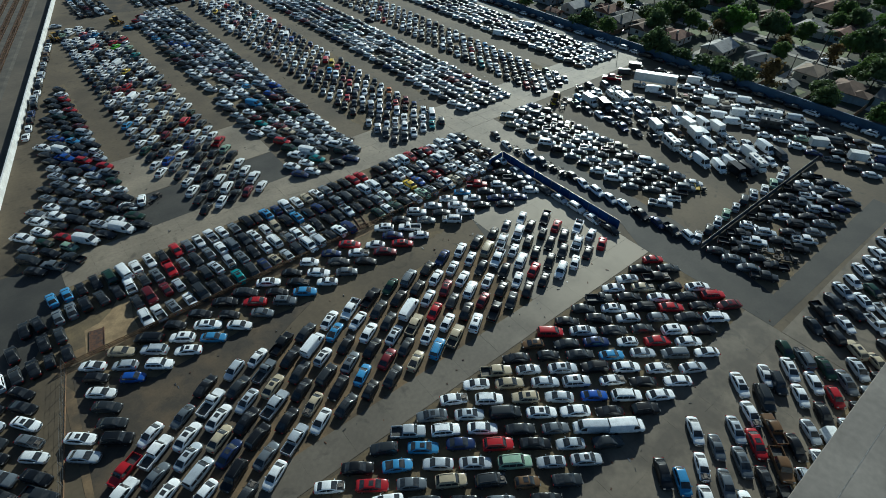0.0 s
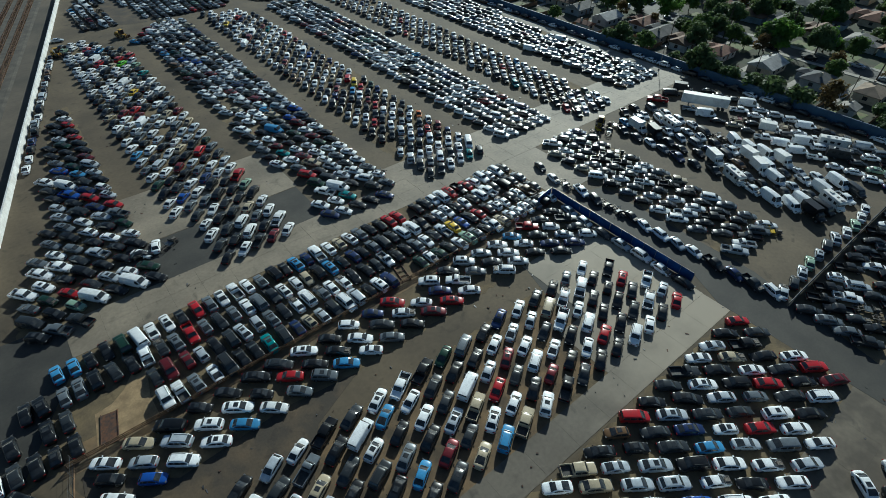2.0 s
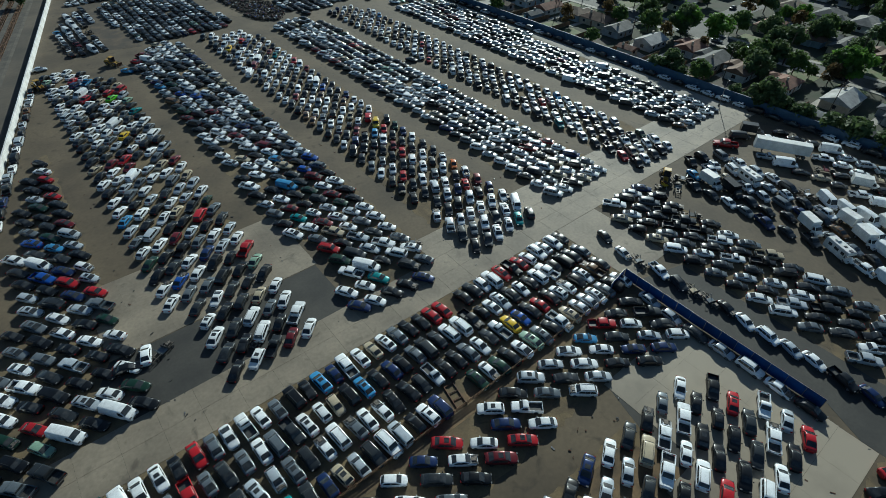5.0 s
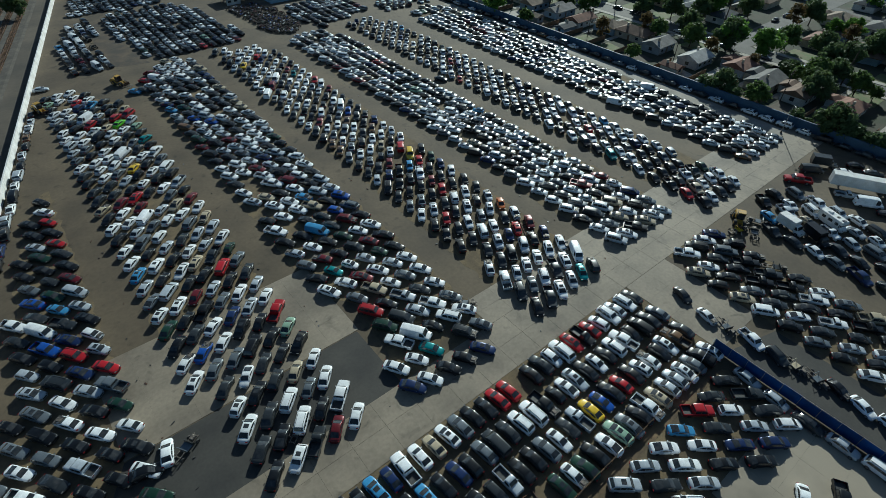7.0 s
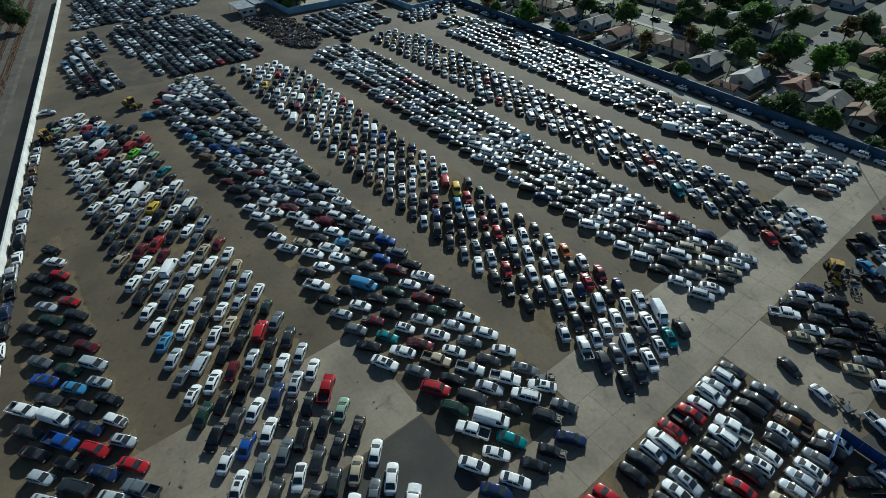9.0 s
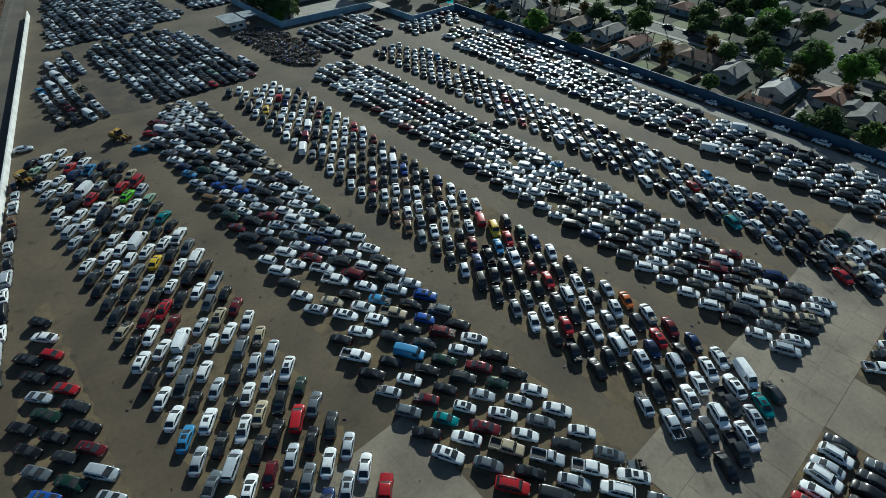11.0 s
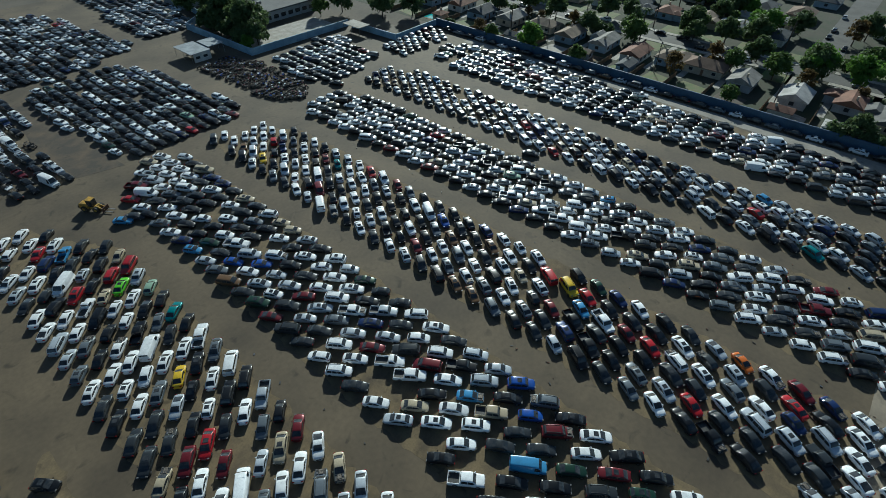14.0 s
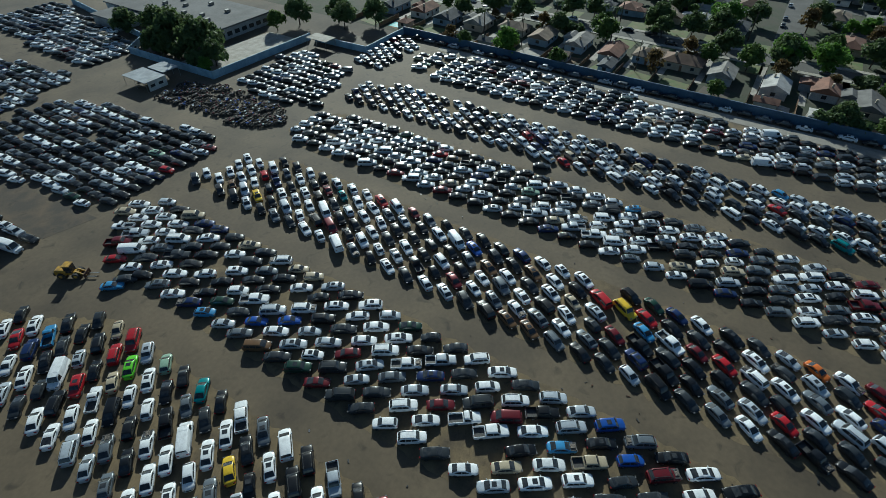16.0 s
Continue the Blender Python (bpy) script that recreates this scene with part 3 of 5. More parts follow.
MODELS = {
    "sedan": sedan(), "sedan_long": sedan(4.95, 1.86, True), "sedan_bare": sedan(4.6, 1.78, False, True), "coupe": sedan(4.5, 1.8, False, False, True),
    "sedan_small": sedan(4.45, 1.74), "hatchback": hatchback(), "hatchback_small": hatchback(3.9, 1.7, True), "hatchback_bare": hatchback(4.2, 1.76, False, True),
    "suv": suv(), "suv_roof": suv(4.6, 1.88, 1.70, True), "suv_large": suv(5.15, 2.0, 1.88), "suv_bare": suv(4.7, 1.9, 1.74, False, True),
    "pickup": pickup(), "pickup_short": pickup(5.1, 1.86, False), "pickup_bare": pickup(5.4, 1.94, True, True), "minivan": minivan(),
    "van": van(), "van_long": van(6.2, 2.05, 2.6), "box_truck": box_truck(), "box_truck_short": box_truck(6.4, 2.3, 3.1),
    "camper": camper(), "camper_short": camper(6.6, 2.3, 2.85), "semi_trailer": semi_trailer(), "wreck": frame_wreck(),
}
KIND = {"sedan": "sedan", "sedan_long": "sedan", "sedan_bare": "sedan", "sedan_small": "sedan", "coupe": "coupe", "hatchback": "hatchback",
        "hatchback_small": "hatchback", "hatchback_bare": "hatchback", "suv": "suv", "suv_roof": "suv", "suv_large": "suv", "suv_bare": "suv",
        "pickup": "pickup_truck", "pickup_short": "pickup_truck", "pickup_bare": "pickup_truck", "minivan": "minivan", "van": "cargo_van", "van_long": "cargo_van",
        "box_truck": "box_truck", "box_truck_short": "box_truck", "camper": "camper", "camper_short": "camper", "semi_trailer": "semi_trailer", "wreck": "car_chassis"}
CARS = [("sedan", 27), ("sedan_long", 20), ("sedan_small", 13), ("sedan_bare", 3), ("coupe", 9), ("hatchback", 6), ("hatchback_small", 4), ("hatchback_bare", 1), ("suv", 6),
        ("suv_roof", 5), ("suv_large", 3), ("suv_bare", 1), ("pickup", 4), ("pickup_short", 3), ("pickup_bare", 1), ("minivan", 2), ("van", 0.5)]
BIG = [("van", 20), ("van_long", 8), ("box_truck", 1), ("box_truck_short", 8), ("camper", 1), ("camper_short", 3), ("pickup", 14), ("pickup_short", 5), ("minivan", 6), ("wreck", 4), ("suv_large", 5)]
MIXED = CARS + [("van", 8), ("pickup", 14), ("pickup_short", 6), ("wreck", 6), ("box_truck_short", 2), ("van_long", 3)]
ROUGH = CARS + [("pickup", 26), ("pickup_short", 14), ("wreck", 7), ("suv_large", 8), ("pickup_bare", 4)]
DARK = {"S": 0.7, "M": 0.6, "N": 0.25, "A": 0.38, "J": 0.12, "K": 0.08, "far_2": 0.2}   # share of dark paint on top of the usual mix
TINTS = [("white", 34), ("silver", 15), ("grey", 8), ("dark grey", 17), ("black", 26), ("beige", 2.5), ("red", 0.5), ("maroon", 1.2), ("blue", 0.15), ("light blue", 0.4), ("navy", 2.3), ("green", 1), ("teal", 0.25), ("pale green", 0.3), ("brown", 0.5)]


def wheel_shape(r):
    s = Shape()
    s.tube((0, -0.11, 0), (0, 0.11, 0), r, r, 12, 0)
    s.tube((0, -0.118, 0), (0, 0.118, 0), r * 0.62, r * 0.62, 8, 1)
    return s


WHEELS = {r: wheel_shape(r).mesh("wheel", [TYRE, RIM]) for r in sorted({w[2] for m in MODELS.values() for w in m["wheels"]})}
BODIES, PANES = {}, {}


def body_mesh(model, tint):
    if (model, tint) not in BODIES:
        paint = BOX_WHITE if tint == "white" and model.startswith(("box", "camper", "semi")) else PAINT[tint]
        BODIES[model, tint] = MODELS[model]["body"].mesh(KIND[model], [paint] + BODY_MATS[1:], 38)
    return BODIES[model, tint]


def pane_mesh(model, which):
    if (model, which) not in PANES:
        m = MODELS[model]
        s = m[which] if isinstance(which, str) else m["sides"][which]
        PANES[model, which] = s.mesh("window", [GLASS]) if s else None
    return PANES[model, which]


def vehicle(model, tint, x, y, heading, group, missing=(), lean=0.0, size=1.0, z=0.0, note=""):
    """One parked vehicle as a thing: its body, panes and wheels."""
    root = new(KIND[model], body_mesh(model, tint))
    root.matrix_basis = pose(x, y, z, lean, 0, heading) @ Matrix.Scale(size, 4)
    words = {"pickup_truck": "pickup truck", "cargo_van": "cargo van", "box_truck": "box truck", "semi_trailer": "semi trailer", "car_chassis": "stripped car chassis", "suv": "SUV"}
    kind = words.get(KIND[model], KIND[model])
    state = "with its hood off" if model.endswith("_bare") else "with a sunroof" if model in ("sedan_long", "suv_roof", "hatchback_small") else "lacking wheels" if missing else "coated in dust"
    label = f"{tint} {kind} {state}, {note or 'in a tight yard row'}"
    if len(label.split()) > 12:
        label = f"{tint} {kind}, {note}"
    tagged(root, label, "truck" if "truck" in kind else "van" if "van" in kind else "camper" if kind == "camper" else "trailer" if "trailer" in kind else "car", group)
    for name, which in (("windshield", "windshield"), ("rear_window", "rear_window"), ("side_window", 0), ("side_window", 1)):
        me = pane_mesh(model, which)
        if me:
            part(name, me, None, root)
    for i, (wx, wy, r, sy) in enumerate(MODELS[model]["wheels"]):
        if i not in missing:
            w = part("wheel", WHEELS[r], None, root)
            w.location = (wx, wy, r)
    return root


# one merged template for each model, for the vehicles too far off to pick apart
MERGED = {}
STUFF_MATS = list(PAINT.values()) + [BOX_WHITE, TRIM, LAMP, TAIL, ENGINE, GLASS, RIM, TYRE]
SLOT = {k: i for i, k in enumerate(PAINT)}
FIRST = len(PAINT) + 1


def merged(model):
    if model not in MERGED:
        m, s = MODELS[model], Shape()
        s.add(m["body"].v, [], 0)
        s.f, s.m = list(m["body"].f), [i if i == 0 else FIRST + i - 1 for i in m["body"].m]
        for p in (m["windshield"], m["rear_window"], *m["sides"]):
            if p:
                s.add(p.v, p.f, FIRST + 4)
        for wx, wy, r, sy in m["wheels"]:
            w = Shape().tube((wx, wy - 0.11, r), (wx, wy + 0.11, r), r, r, 8)
            s.add(w.v, w.f, FIRST + 6)
        MERGED[model] = (np.array(s.v), s.f, np.array(s.m))
    return MERGED[model]


def vehicle_mass(name, label, rows):
    """Many vehicles as one object."""
    verts, faces, mats, k = [], [], [], 0
    for model, tint, x, y, heading, size in rows:
        v, f, m = merged(model)
        c, s_ = math.cos(radians(heading)) * size, math.sin(radians(heading)) * size
        verts.append(np.column_stack((x + v[:, 0] * c - v[:, 1] * s_, y + v[:, 0] * s_ + v[:, 1] * c, v[:, 2] * size)))
        faces += [tuple(i + k for i in q) for q in f]
        mats.append(np.where(m == 0, SLOT[tint], m))
        k += len(v)
    me = bpy.data.meshes.new(name)
    me.from_pydata(np.concatenate(verts).tolist(), [], faces)
    for m in STUFF_MATS:
        me.materials.append(m)
    me.polygons.foreach_set("material_index", np.concatenate(mats).astype(np.int32))
    me.shade_smooth()
    me.set_sharp_from_angle(angle=radians(38))
    return tagged(new(name, me), label, "cars", kind="stuff")


def ragged(outline):
    """The outline broken up by short uneven steps, as dust lies."""
    r, pts = random.Random(len(outline) + int(outline[0][0])), []
    for (ax, ay), (bx, by) in zip(outline, outline[1:] + outline[:1]):
        n = max(1, int(math.hypot(bx - ax, by - ay) / 1.1))
        e = (by - ay) / max(0.01, math.hypot(bx - ax, by - ay)), (ax - bx) / max(0.01, math.hypot(bx - ax, by - ay))
        for k in range(1, n):
            off = r.uniform(-0.7, 0.35)
            pts.append((ax + (bx - ax) * k / n + off * e[0], ay + (by - ay) * k / n + off * e[1]))
    return pts


def pick(rng, table):
    return rng.choices([a for a, b in table], [b for a, b in table])[0]


# ---- the parking blocks: outline, first place, pitch, heading, mix, how far along they can be picked apart ----
BLOCKS = {
    "A": ([(-21, 112), (4.5, 114), (5, 217), (2, 214), (-2, 203), (-5, 190), (-7, 181), (-8.5, 167), (-9, 150), (-14, 141), (-21, 120)], (3.0, 143.5), (3.6, 4.72), -52, CARS, 190),
    "B": ([(12, 134), (16, 134), (16, 112), (33, 110), (33, 254), (29, 262), (25, 268), (22, 277), (12, 277)], (13.5, 237.2), (3.55, 4.85), 48, CARS, 192),
    "C": ([(41.5, 111), (63, 111), (63, 277), (56, 284), (52, 284), (40, 268), (40, 140), (44.5, 136)], (42.9, 177.6), (3.53, 4.74), -56, CARS, 192),
    "D": ([(69, 111), (92, 111), (92, 266), (85, 278), (70, 281)], (72.0, 167.8), (3.5, 4.83), -122, CARS, 178),
    "E": ([(98, 112), (122, 112), (122, 266), (117, 280), (103, 280), (98, 270)], (101.0, 171.8), (3.55, 4.75), -60, CARS, 0),
    "F": ([(127, 110), (147, 110), (147, 268), (140, 279), (128, 279)], (129.5, 133.5), (3.65, 4.65), -120, CARS, 0),
    "G": ([(156, 112), (177, 112), (178.5, 180), (180.5, 240), (178, 272), (172, 280), (161, 273), (155, 255)], (157.8, 129.1), (3.55, 4.75), -66, CARS, 0),
    "H": ([(-27.5, 83), (-14, 83), (-14, 84), (91, 84), (91, 105), (-16.5, 105), (-27.5, 89)], (4.4, 102.6), (2.58, 5.45), 95, CARS, 999),
    "I": ([(-19.5, 62), (-13.5, 62), (-10, 70), (70, 71), (86, 66), (88, 82), (-16, 81.5)], (33.1, 76.4), (4.7, 3.5), -38, CARS, 999),
    "J": ([(-17, 42), (78, 42), (85, 43), (82, 56), (75, 65), (-2, 64), (-17, 58)], (45.3, 44.8), (4.62, 3.5), 29, CARS, 999),
    "K": ([(28, 13), (84, 15), (91, 21), (90, 37), (3, 37), (3, 30)], (45.2, 35.4), (4.6, 3.55), -35, CARS, 999),
    "L": ([(49, -14), (90, -14), (90, 2.5), (77, 5.6), (68, 5.6), (47, 5.6)], (57.0, 3.8), (4.72, 3.75), -131, CARS, 999),
    "M": ([(95, 14), (146, 15), (152, 29.5), (98, 29.5)], (100.0, 27.8), (4.7, 3.5), -53, ROUGH, 999),
    "M2": ([(94, -14), (146, -14), (146, 8), (94, 8)], (99.0, 5.5), (4.7, 3.7), -122, CARS, 0),
    "N": ([(103, 44), (121, 42), (121.5, 104), (106, 106), (104, 80)], (105.5, 50.5), (3.6, 4.7), -53, ROUGH, 999),
    "W": ([(-11.5, 175), (-3, 208), (9.5, 268), (13, 268), (0, 208), (-8, 175)], (0, 0), (5, 5), 78, CARS, 0),
    "S": ([(-33, 40), (-24.5, 40), (-20.6, 83), (-32, 83)], (-24.5, 74), (4.6, 3.6), -50, ROUGH, 999),
    "far_1": ([(36, 364), (60, 358), (91, 370), (82, 432), (52, 452)], (40, 364), (3.35, 4.75), -70, CARS, 0),
    "far_2": ([(46, 322), (50, 293), (58, 286), (75, 286), (89, 291), (86.5, 313), (85, 337), (81, 350), (68, 357), (46, 351)], (47, 290), (3.35, 4.75), -74, CARS, 0),
    "far_3": ([(23, 292), (39, 288), (36, 312), (44, 350), (34, 354), (24, 318)], (25, 292), (3.7, 4.9), -78, MIXED, 0),
    "far_4": ([(114, 292), (119, 283), (146, 291), (151, 316), (142, 321), (117, 320)], (116, 288), (3.7, 4.7), -70, CARS, 0),
    "far_5": ([(153, 282), (178, 283), (185, 287), (184, 296), (166, 295), (153, 298)], (155, 285), (3.8, 4.8), -110, CARS, 0),
    "far_6": ([(98, 373), (120, 374), (134, 457), (100, 457)], (99, 375), (3.6, 4.8), -60, CARS, 0),
}
# vehicles whose colour stands out: place, colour and, where it is no plain car, the model
MARKED = {
    "B": [(28, 242, "lime"), (26, 211, "yellow"), (20, 245, "red"), (28, 246, "red"), (32, 248, "red"), (20, 265, "red"), (21, 251, "white", "van"), (32, 252, "beige"), (31, 228, "teal"), (31, 238, "pale green"), (24, 223, "white", "van"), (31, 143, "red", "pickup"), (32, 138, "pale green"), (17, 141, "blue"), (13, 168, "light blue"), (21, 156, "maroon"), (28, 160, "red"), (21, 198, "red"), (18, 198, "maroon"), (21, 193, "maroon"), (32, 188, "maroon"), (21, 188, "white", "van")],
    "C": [(43, 269, "red"), (45, 273, "maroon"), (49, 226, "blue"), (46, 231, "blue"), (44, 239, "light blue"), (42, 212, "maroon"), (50, 211, "maroon"), (61, 168, "blue"), (57, 164, "blue"), (46, 178, "beige"), (54, 169, "beige"), (53, 182, "maroon"), (46, 145, "teal"), (46, 150, "red"), (53, 155, "green"), (57, 145, "green"), (46, 145, "teal"), (46, 150, "maroon"), (44, 130, "red"), (50, 140, "maroon"), (47, 127, "green"), (50, 160, "light blue", "van")],
    "D": [(86, 174, "yellow"), (83, 169, "light blue"), (86, 169, "red"), (79, 173, "maroon"), (86, 207, "blue"), (83, 266, "red"), (76, 270, "brown"), (75, 263, "yellow"), (83, 184, "beige"), (83, 155, "red"), (77, 145, "red"), (76, 240, "maroon"), (76, 206, "maroon"), (72, 192, "brown"), (90, 132, "maroon"), (89, 142, "orange"), (87, 212, "white", "van"), (87, 179, "red"), (76, 145, "red"), (86, 132, "red")],
    "E": [(115, 235, "red"), (101, 237, "maroon"), (111, 135, "maroon"), (119, 134, "maroon"), (119, 182, "light blue")],
    "F": [(130, 202, "red"), (130, 140, "teal"), (148, 154, "light blue"), (135, 151, "red"), (131, 116, "red")],
    "K": [(87, 34, "red"), (85, 22, "red"), (77, 25, "red"), (68, 21, "red"), (49, 22, "blue"), (21, 32, "light blue"), (12, 32, "red"), (54, 35, "red"), (46, 18, "silver", "van"), (81, 18, "white", "suv"), (27, 31, "white", "suv"), (21, 36, "silver", "pickup"), (41, 32, "beige"), (38, 38, "beige"), (59, 25, "light blue")],
    "J": [(41, 53, "red"), (51, 49, "maroon"), (27, 50, "maroon"), (35, 46, "light blue"), (8, 56, "beige"), (22, 49, "light blue"), (64, 49, "red"), (-13, 57, "red"), (37, 57, "white", "van"), (41, 45, "beige", "pickup"), (18, 60, "white", "van"), (78, 56, "red"), (52, 64, "navy"), (30, 45, "beige"), (7, 46, "silver", "pickup")],
    "H": [(7, 101, "red"), (4, 98, "red", "pickup"), (1, 92, "maroon"), (-1, 90, "maroon"), (15, 86, "teal"), (53, 102, "red"), (63, 90, "yellow"), (54, 103, "red"), (61, 91, "yellow"), (64, 92, "blue"), (69, 91, "light blue"), (71, 91, "red"), (28, 103, "light blue"), (31, 104, "navy"), (33, 96, "light blue"), (75, 104, "orange"), (76, 104, "red"), (-4, 97, "white", "pickup"), (-4, 122, "white", "van")],
    "I": [(12, 77, "red"), (-11, 76, "lime"), (-8, 73, "blue"), (24, 74, "light blue"), (48, 73, "red"), (74, 80, "red"), (40, 80, "red"), (-8, 76, "silver")],
    "L": [(62, -0, "red"), (49, 4, "light blue"), (67, -0, "brown", "pickup"), (80, -4, "red"), (62, -4, "brown", "pickup")],
    "A": [(2, 202, "red"), (3, 191, "red"), (3, 178, "maroon"), (3, 149, "red"), (-4, 158, "blue", "pickup"), (-4, 164, "white", "van"), (-11, 121, "red"), (-12, 119, "pale green"), (3, 147, "red")],
}
HOLES = {"H": [(-14.6, 82, -5.2, 91.2), (41.5, 82, 47, 90)]}   # open ground inside a block
# lines of cars in a block: first line, line spacing, slope, turning place, pitch along a line, where each line begins, number of the first line
LINES = {
    "A": ("y", -0.80, 3.62, -0.0129, 173.1, 4.70, (4.7, 4.51, 4.32, 3.2, 2.4), -2),
    "B": ("y", 24.26, 3.555, -0.0075, 213.0, 4.737, (3.6, 4.07, 4.07, 4.64, 4.64, 0.28), -3),
    "C": ("y", 53.45, 3.649, 0.0031, 192.3, 4.757, (3.04, 2.57, 2.28, 1.90, 1.71, 1.43), -3),
    "D": ("y", 82.62, 3.577, -0.0054, 163.8, 4.668, (4.48, 4.48, 0.19, 0.47, 0.84, 0.65), -3),
    "H": ("x", 101.8, 5.45, 0.0, 0.0, 2.637, (1.70, 1.65, 1.70, 1.75), -3),
    "L": ("x", 0.06, 3.682, -0.019, 65.3, 4.613, (2.21, 2.58, 2.12, 1.57), -1),
    "J": ("x", 52.66, 3.585, -0.0048, 26.9, 4.674, (2.71, 3.27, 2.90, 4.21, 4.30, 0.0), -2),
    "K": ("x", 28.32, 3.40, -0.0072, 54.3, 4.614, (3.23, 3.60, 3.51, 3.69, 3.51, 3.32), -3),
}


def line_places(name, outline):
    """The places of a block's cars, line by line, each line with its own beginning."""
    way, off, gap, slope, pivot, pitch, starts, first = LINES[name]
    spots = []
    for k in range(-14, 15):
        start = starts[max(0, min(len(starts) - 1, k - first))]
        for n in range(-12, 130):
            along = start + n * pitch
            across = off + k * gap + slope * (along - pivot)
            spot = (across, along) if way == "y" else (along, across)
            if inside(*spot, outline):
                spots.append(spot)
    return spots


# the stretch of each large block that the path passes nearest: x0, y0, x1, y1
NEAR = {"J": (-20, 40, 26, 70), "K": (0, 10, 42, 40), "H": (-13, 80, 26, 110), "I": (-20, 60, 30, 85), "B": (10, 146, 36, 205), "C": (40, 142, 64, 180), "A": (-20, 126, 6, 156),
        "M": (95, 14, 120, 30), "N": (100, 70, 112, 110), "S": (-40, 55, -20, 90)}
GROUPS = {"H": "cars along the concrete road", "I": "cars along the yard fence", "J": "cars in the middle yard", "K": "cars in the front yard", "L": "cars beside the flat-roofed building"}
MODEL_OF = {"van": "van", "pickup": "pickup", "suv": "suv"}
rng = random.Random(7)
count, mass = {}, {}
for name in "J K H I B C A D L S N M E F G M2 W far_1 far_2 far_3 far_4 far_5 far_6".split():
    outline, (x0, y0), (dx, dy), heading, mix, reach = BLOCKS[name]
    if name == "W":
        places = [(8.9 + 0.225 * (k * 5.3 - 88), 180 + k * 5.3) for k in range(17)]
    elif name in LINES:
        places = line_places(name, outline)
    else:
        xs, ys = [p[0] for p in outline], [p[1] for p in outline]
        places = [(x0 + i * dx, y0 + j * dy) for i in range(math.floor((min(xs) - x0) / dx), math.ceil((max(xs) - x0) / dx) + 1)
                  for j in range(math.floor((min(ys) - y0) / dy), math.ceil((max(ys) - y0) / dy) + 1) if inside(x0 + i * dx, y0 + j * dy, outline)]
    places = [p for p in places if not any(a < p[0] < cc and b < p[1] < d for a, b, cc, d in HOLES.get(name, ()))]
    if name in "ABCDEFGHIJKLMN":
        setting("dusty_ground", sheet(ragged(outline), 0.010 + 0.0004 * len(mass), 0.01), DUST, "tan dust and dirt under a block of parked cars", "dirt")
    marks = {}
    for mark in MARKED.get(name, []):
        marks[min(places, key=lambda p: (p[0] - mark[0]) ** 2 + (p[1] - mark[1]) ** 2)] = mark
    for place in places:
        model, tint = pick(rng, mix), pick(rng, TINTS)
        gap = rng.random()
        if rng.random() < DARK.get(name, 0) + (0.4 if name == "H" and place[0] < -8 else 0.15 if name == "H" and place[0] < 3 else 0.12 if name in "IJ" and place[0] < -4 else 0):
            tint = rng.choice(("black", "black", "dark grey", "grey", "green" if name == "A" else "black"))
        x, y = place[0] + rng.gauss(0, 0.14), place[1] + rng.gauss(0, 0.14)
        turn = heading + rng.gauss(0, 2.2) + (180 if rng.random() < 0.2 else 0)
        size = rng.uniform(0.95, 1.03)
        lack = tuple(rng.sample(range(4), 2)) if rng.random() < 0.05 else ()
        if place in marks:
            tint = marks[place][2]
            model = MODEL_OF[marks[place][3]] if len(marks[place]) > 3 else model if model not in ("wreck", "van") else "sedan"
        elif gap < 0.02:
            continue
        if model in ("van", "van_long", "box_truck_short", "box_truck") and len(marks.get(place, ())) < 4 and rng.random() < 0.85:
            tint = "white"
        kind = KIND[model]
        near = NEAR.get(name)
        if (reach == 999 and not near) or (near and near[0] < x < near[2] and near[1] < y < near[3] and count.get(kind, 0) < 300):
            count[kind] = count.get(kind, 0) + 1
            vehicle(model, tint, x, y, turn, GROUPS.get(name, "cars in a long yard block"), lack, rng.gauss(0, 0.5), size)
        else:
            mass.setdefault(name, []).append((model, tint, x, y, turn, size))
for name, rows in mass.items():
    vehicle_mass("parked_cars", "tightly parked rows of used and damaged cars of many colours", rows)
print("vehicles", count, sum(len(r) for r in mass.values()))

# the yard of vans, campers and trucks
BIG_ROWS = ((131.6, 38, 95, -114, 4.4, 4.9), (136.2, 38, 99, -114, 4.4, 4.9), (141.0, 37, 99, -114, 4.4, 4.9), (145.8, 36, 99, -114, 4.4, 4.9), (150.6, 36, 96, -114, 4.4, 4.9),
            (160.5, 16, 96, -56, 4.5, 6.0), (166.0, 16, 99, -56, 4.5, 6.0), (171.5, 16, 99, -56, 4.5, 6.0), (177.0, 20, 94, -56, 4.6, 6.0))
corner = []
for x0, y0, y1, heading, pitch, room in BIG_ROWS:
    y = y0
    while y < y1:
        model = pick(rng, BIG if rng.random() < 0.42 else CARS)
        y += (pitch * 0.5 if MODELS[model]["wheels"][0][2] < 0.38 else pitch * 0.62)
        tint = "white" if KIND[model] in ("cargo_van", "box_truck", "camper") and rng.random() < 0.7 else pick(rng, TINTS)
        if abs((x0 - 166) * 0.873 + (y - 88.6) * 0.487) < 4.2 and abs((x0 - 166) * 0.487 - (y - 88.6) * 0.873) < 10:
            y += 2.5
            continue
        spot = x0 + rng.gauss(0, 0.5), y, heading + rng.gauss(0, 5)
        if KIND[model] in ("cargo_van", "box_truck", "camper", "car_chassis", "minivan"):
            vehicle(model, tint, *spot, "vans and trucks in the corner yard", (), 0, 1, 0, "among vans and trucks")
        else:
            corner.append((model, tint, *spot, 1.0))
        y += (pitch * 0.5 if MODELS[model]["wheels"][0][2] < 0.38 else pitch * 0.62)
vehicle_mass("parked_cars", "cars and pickups crowded among vans and trucks", corner)
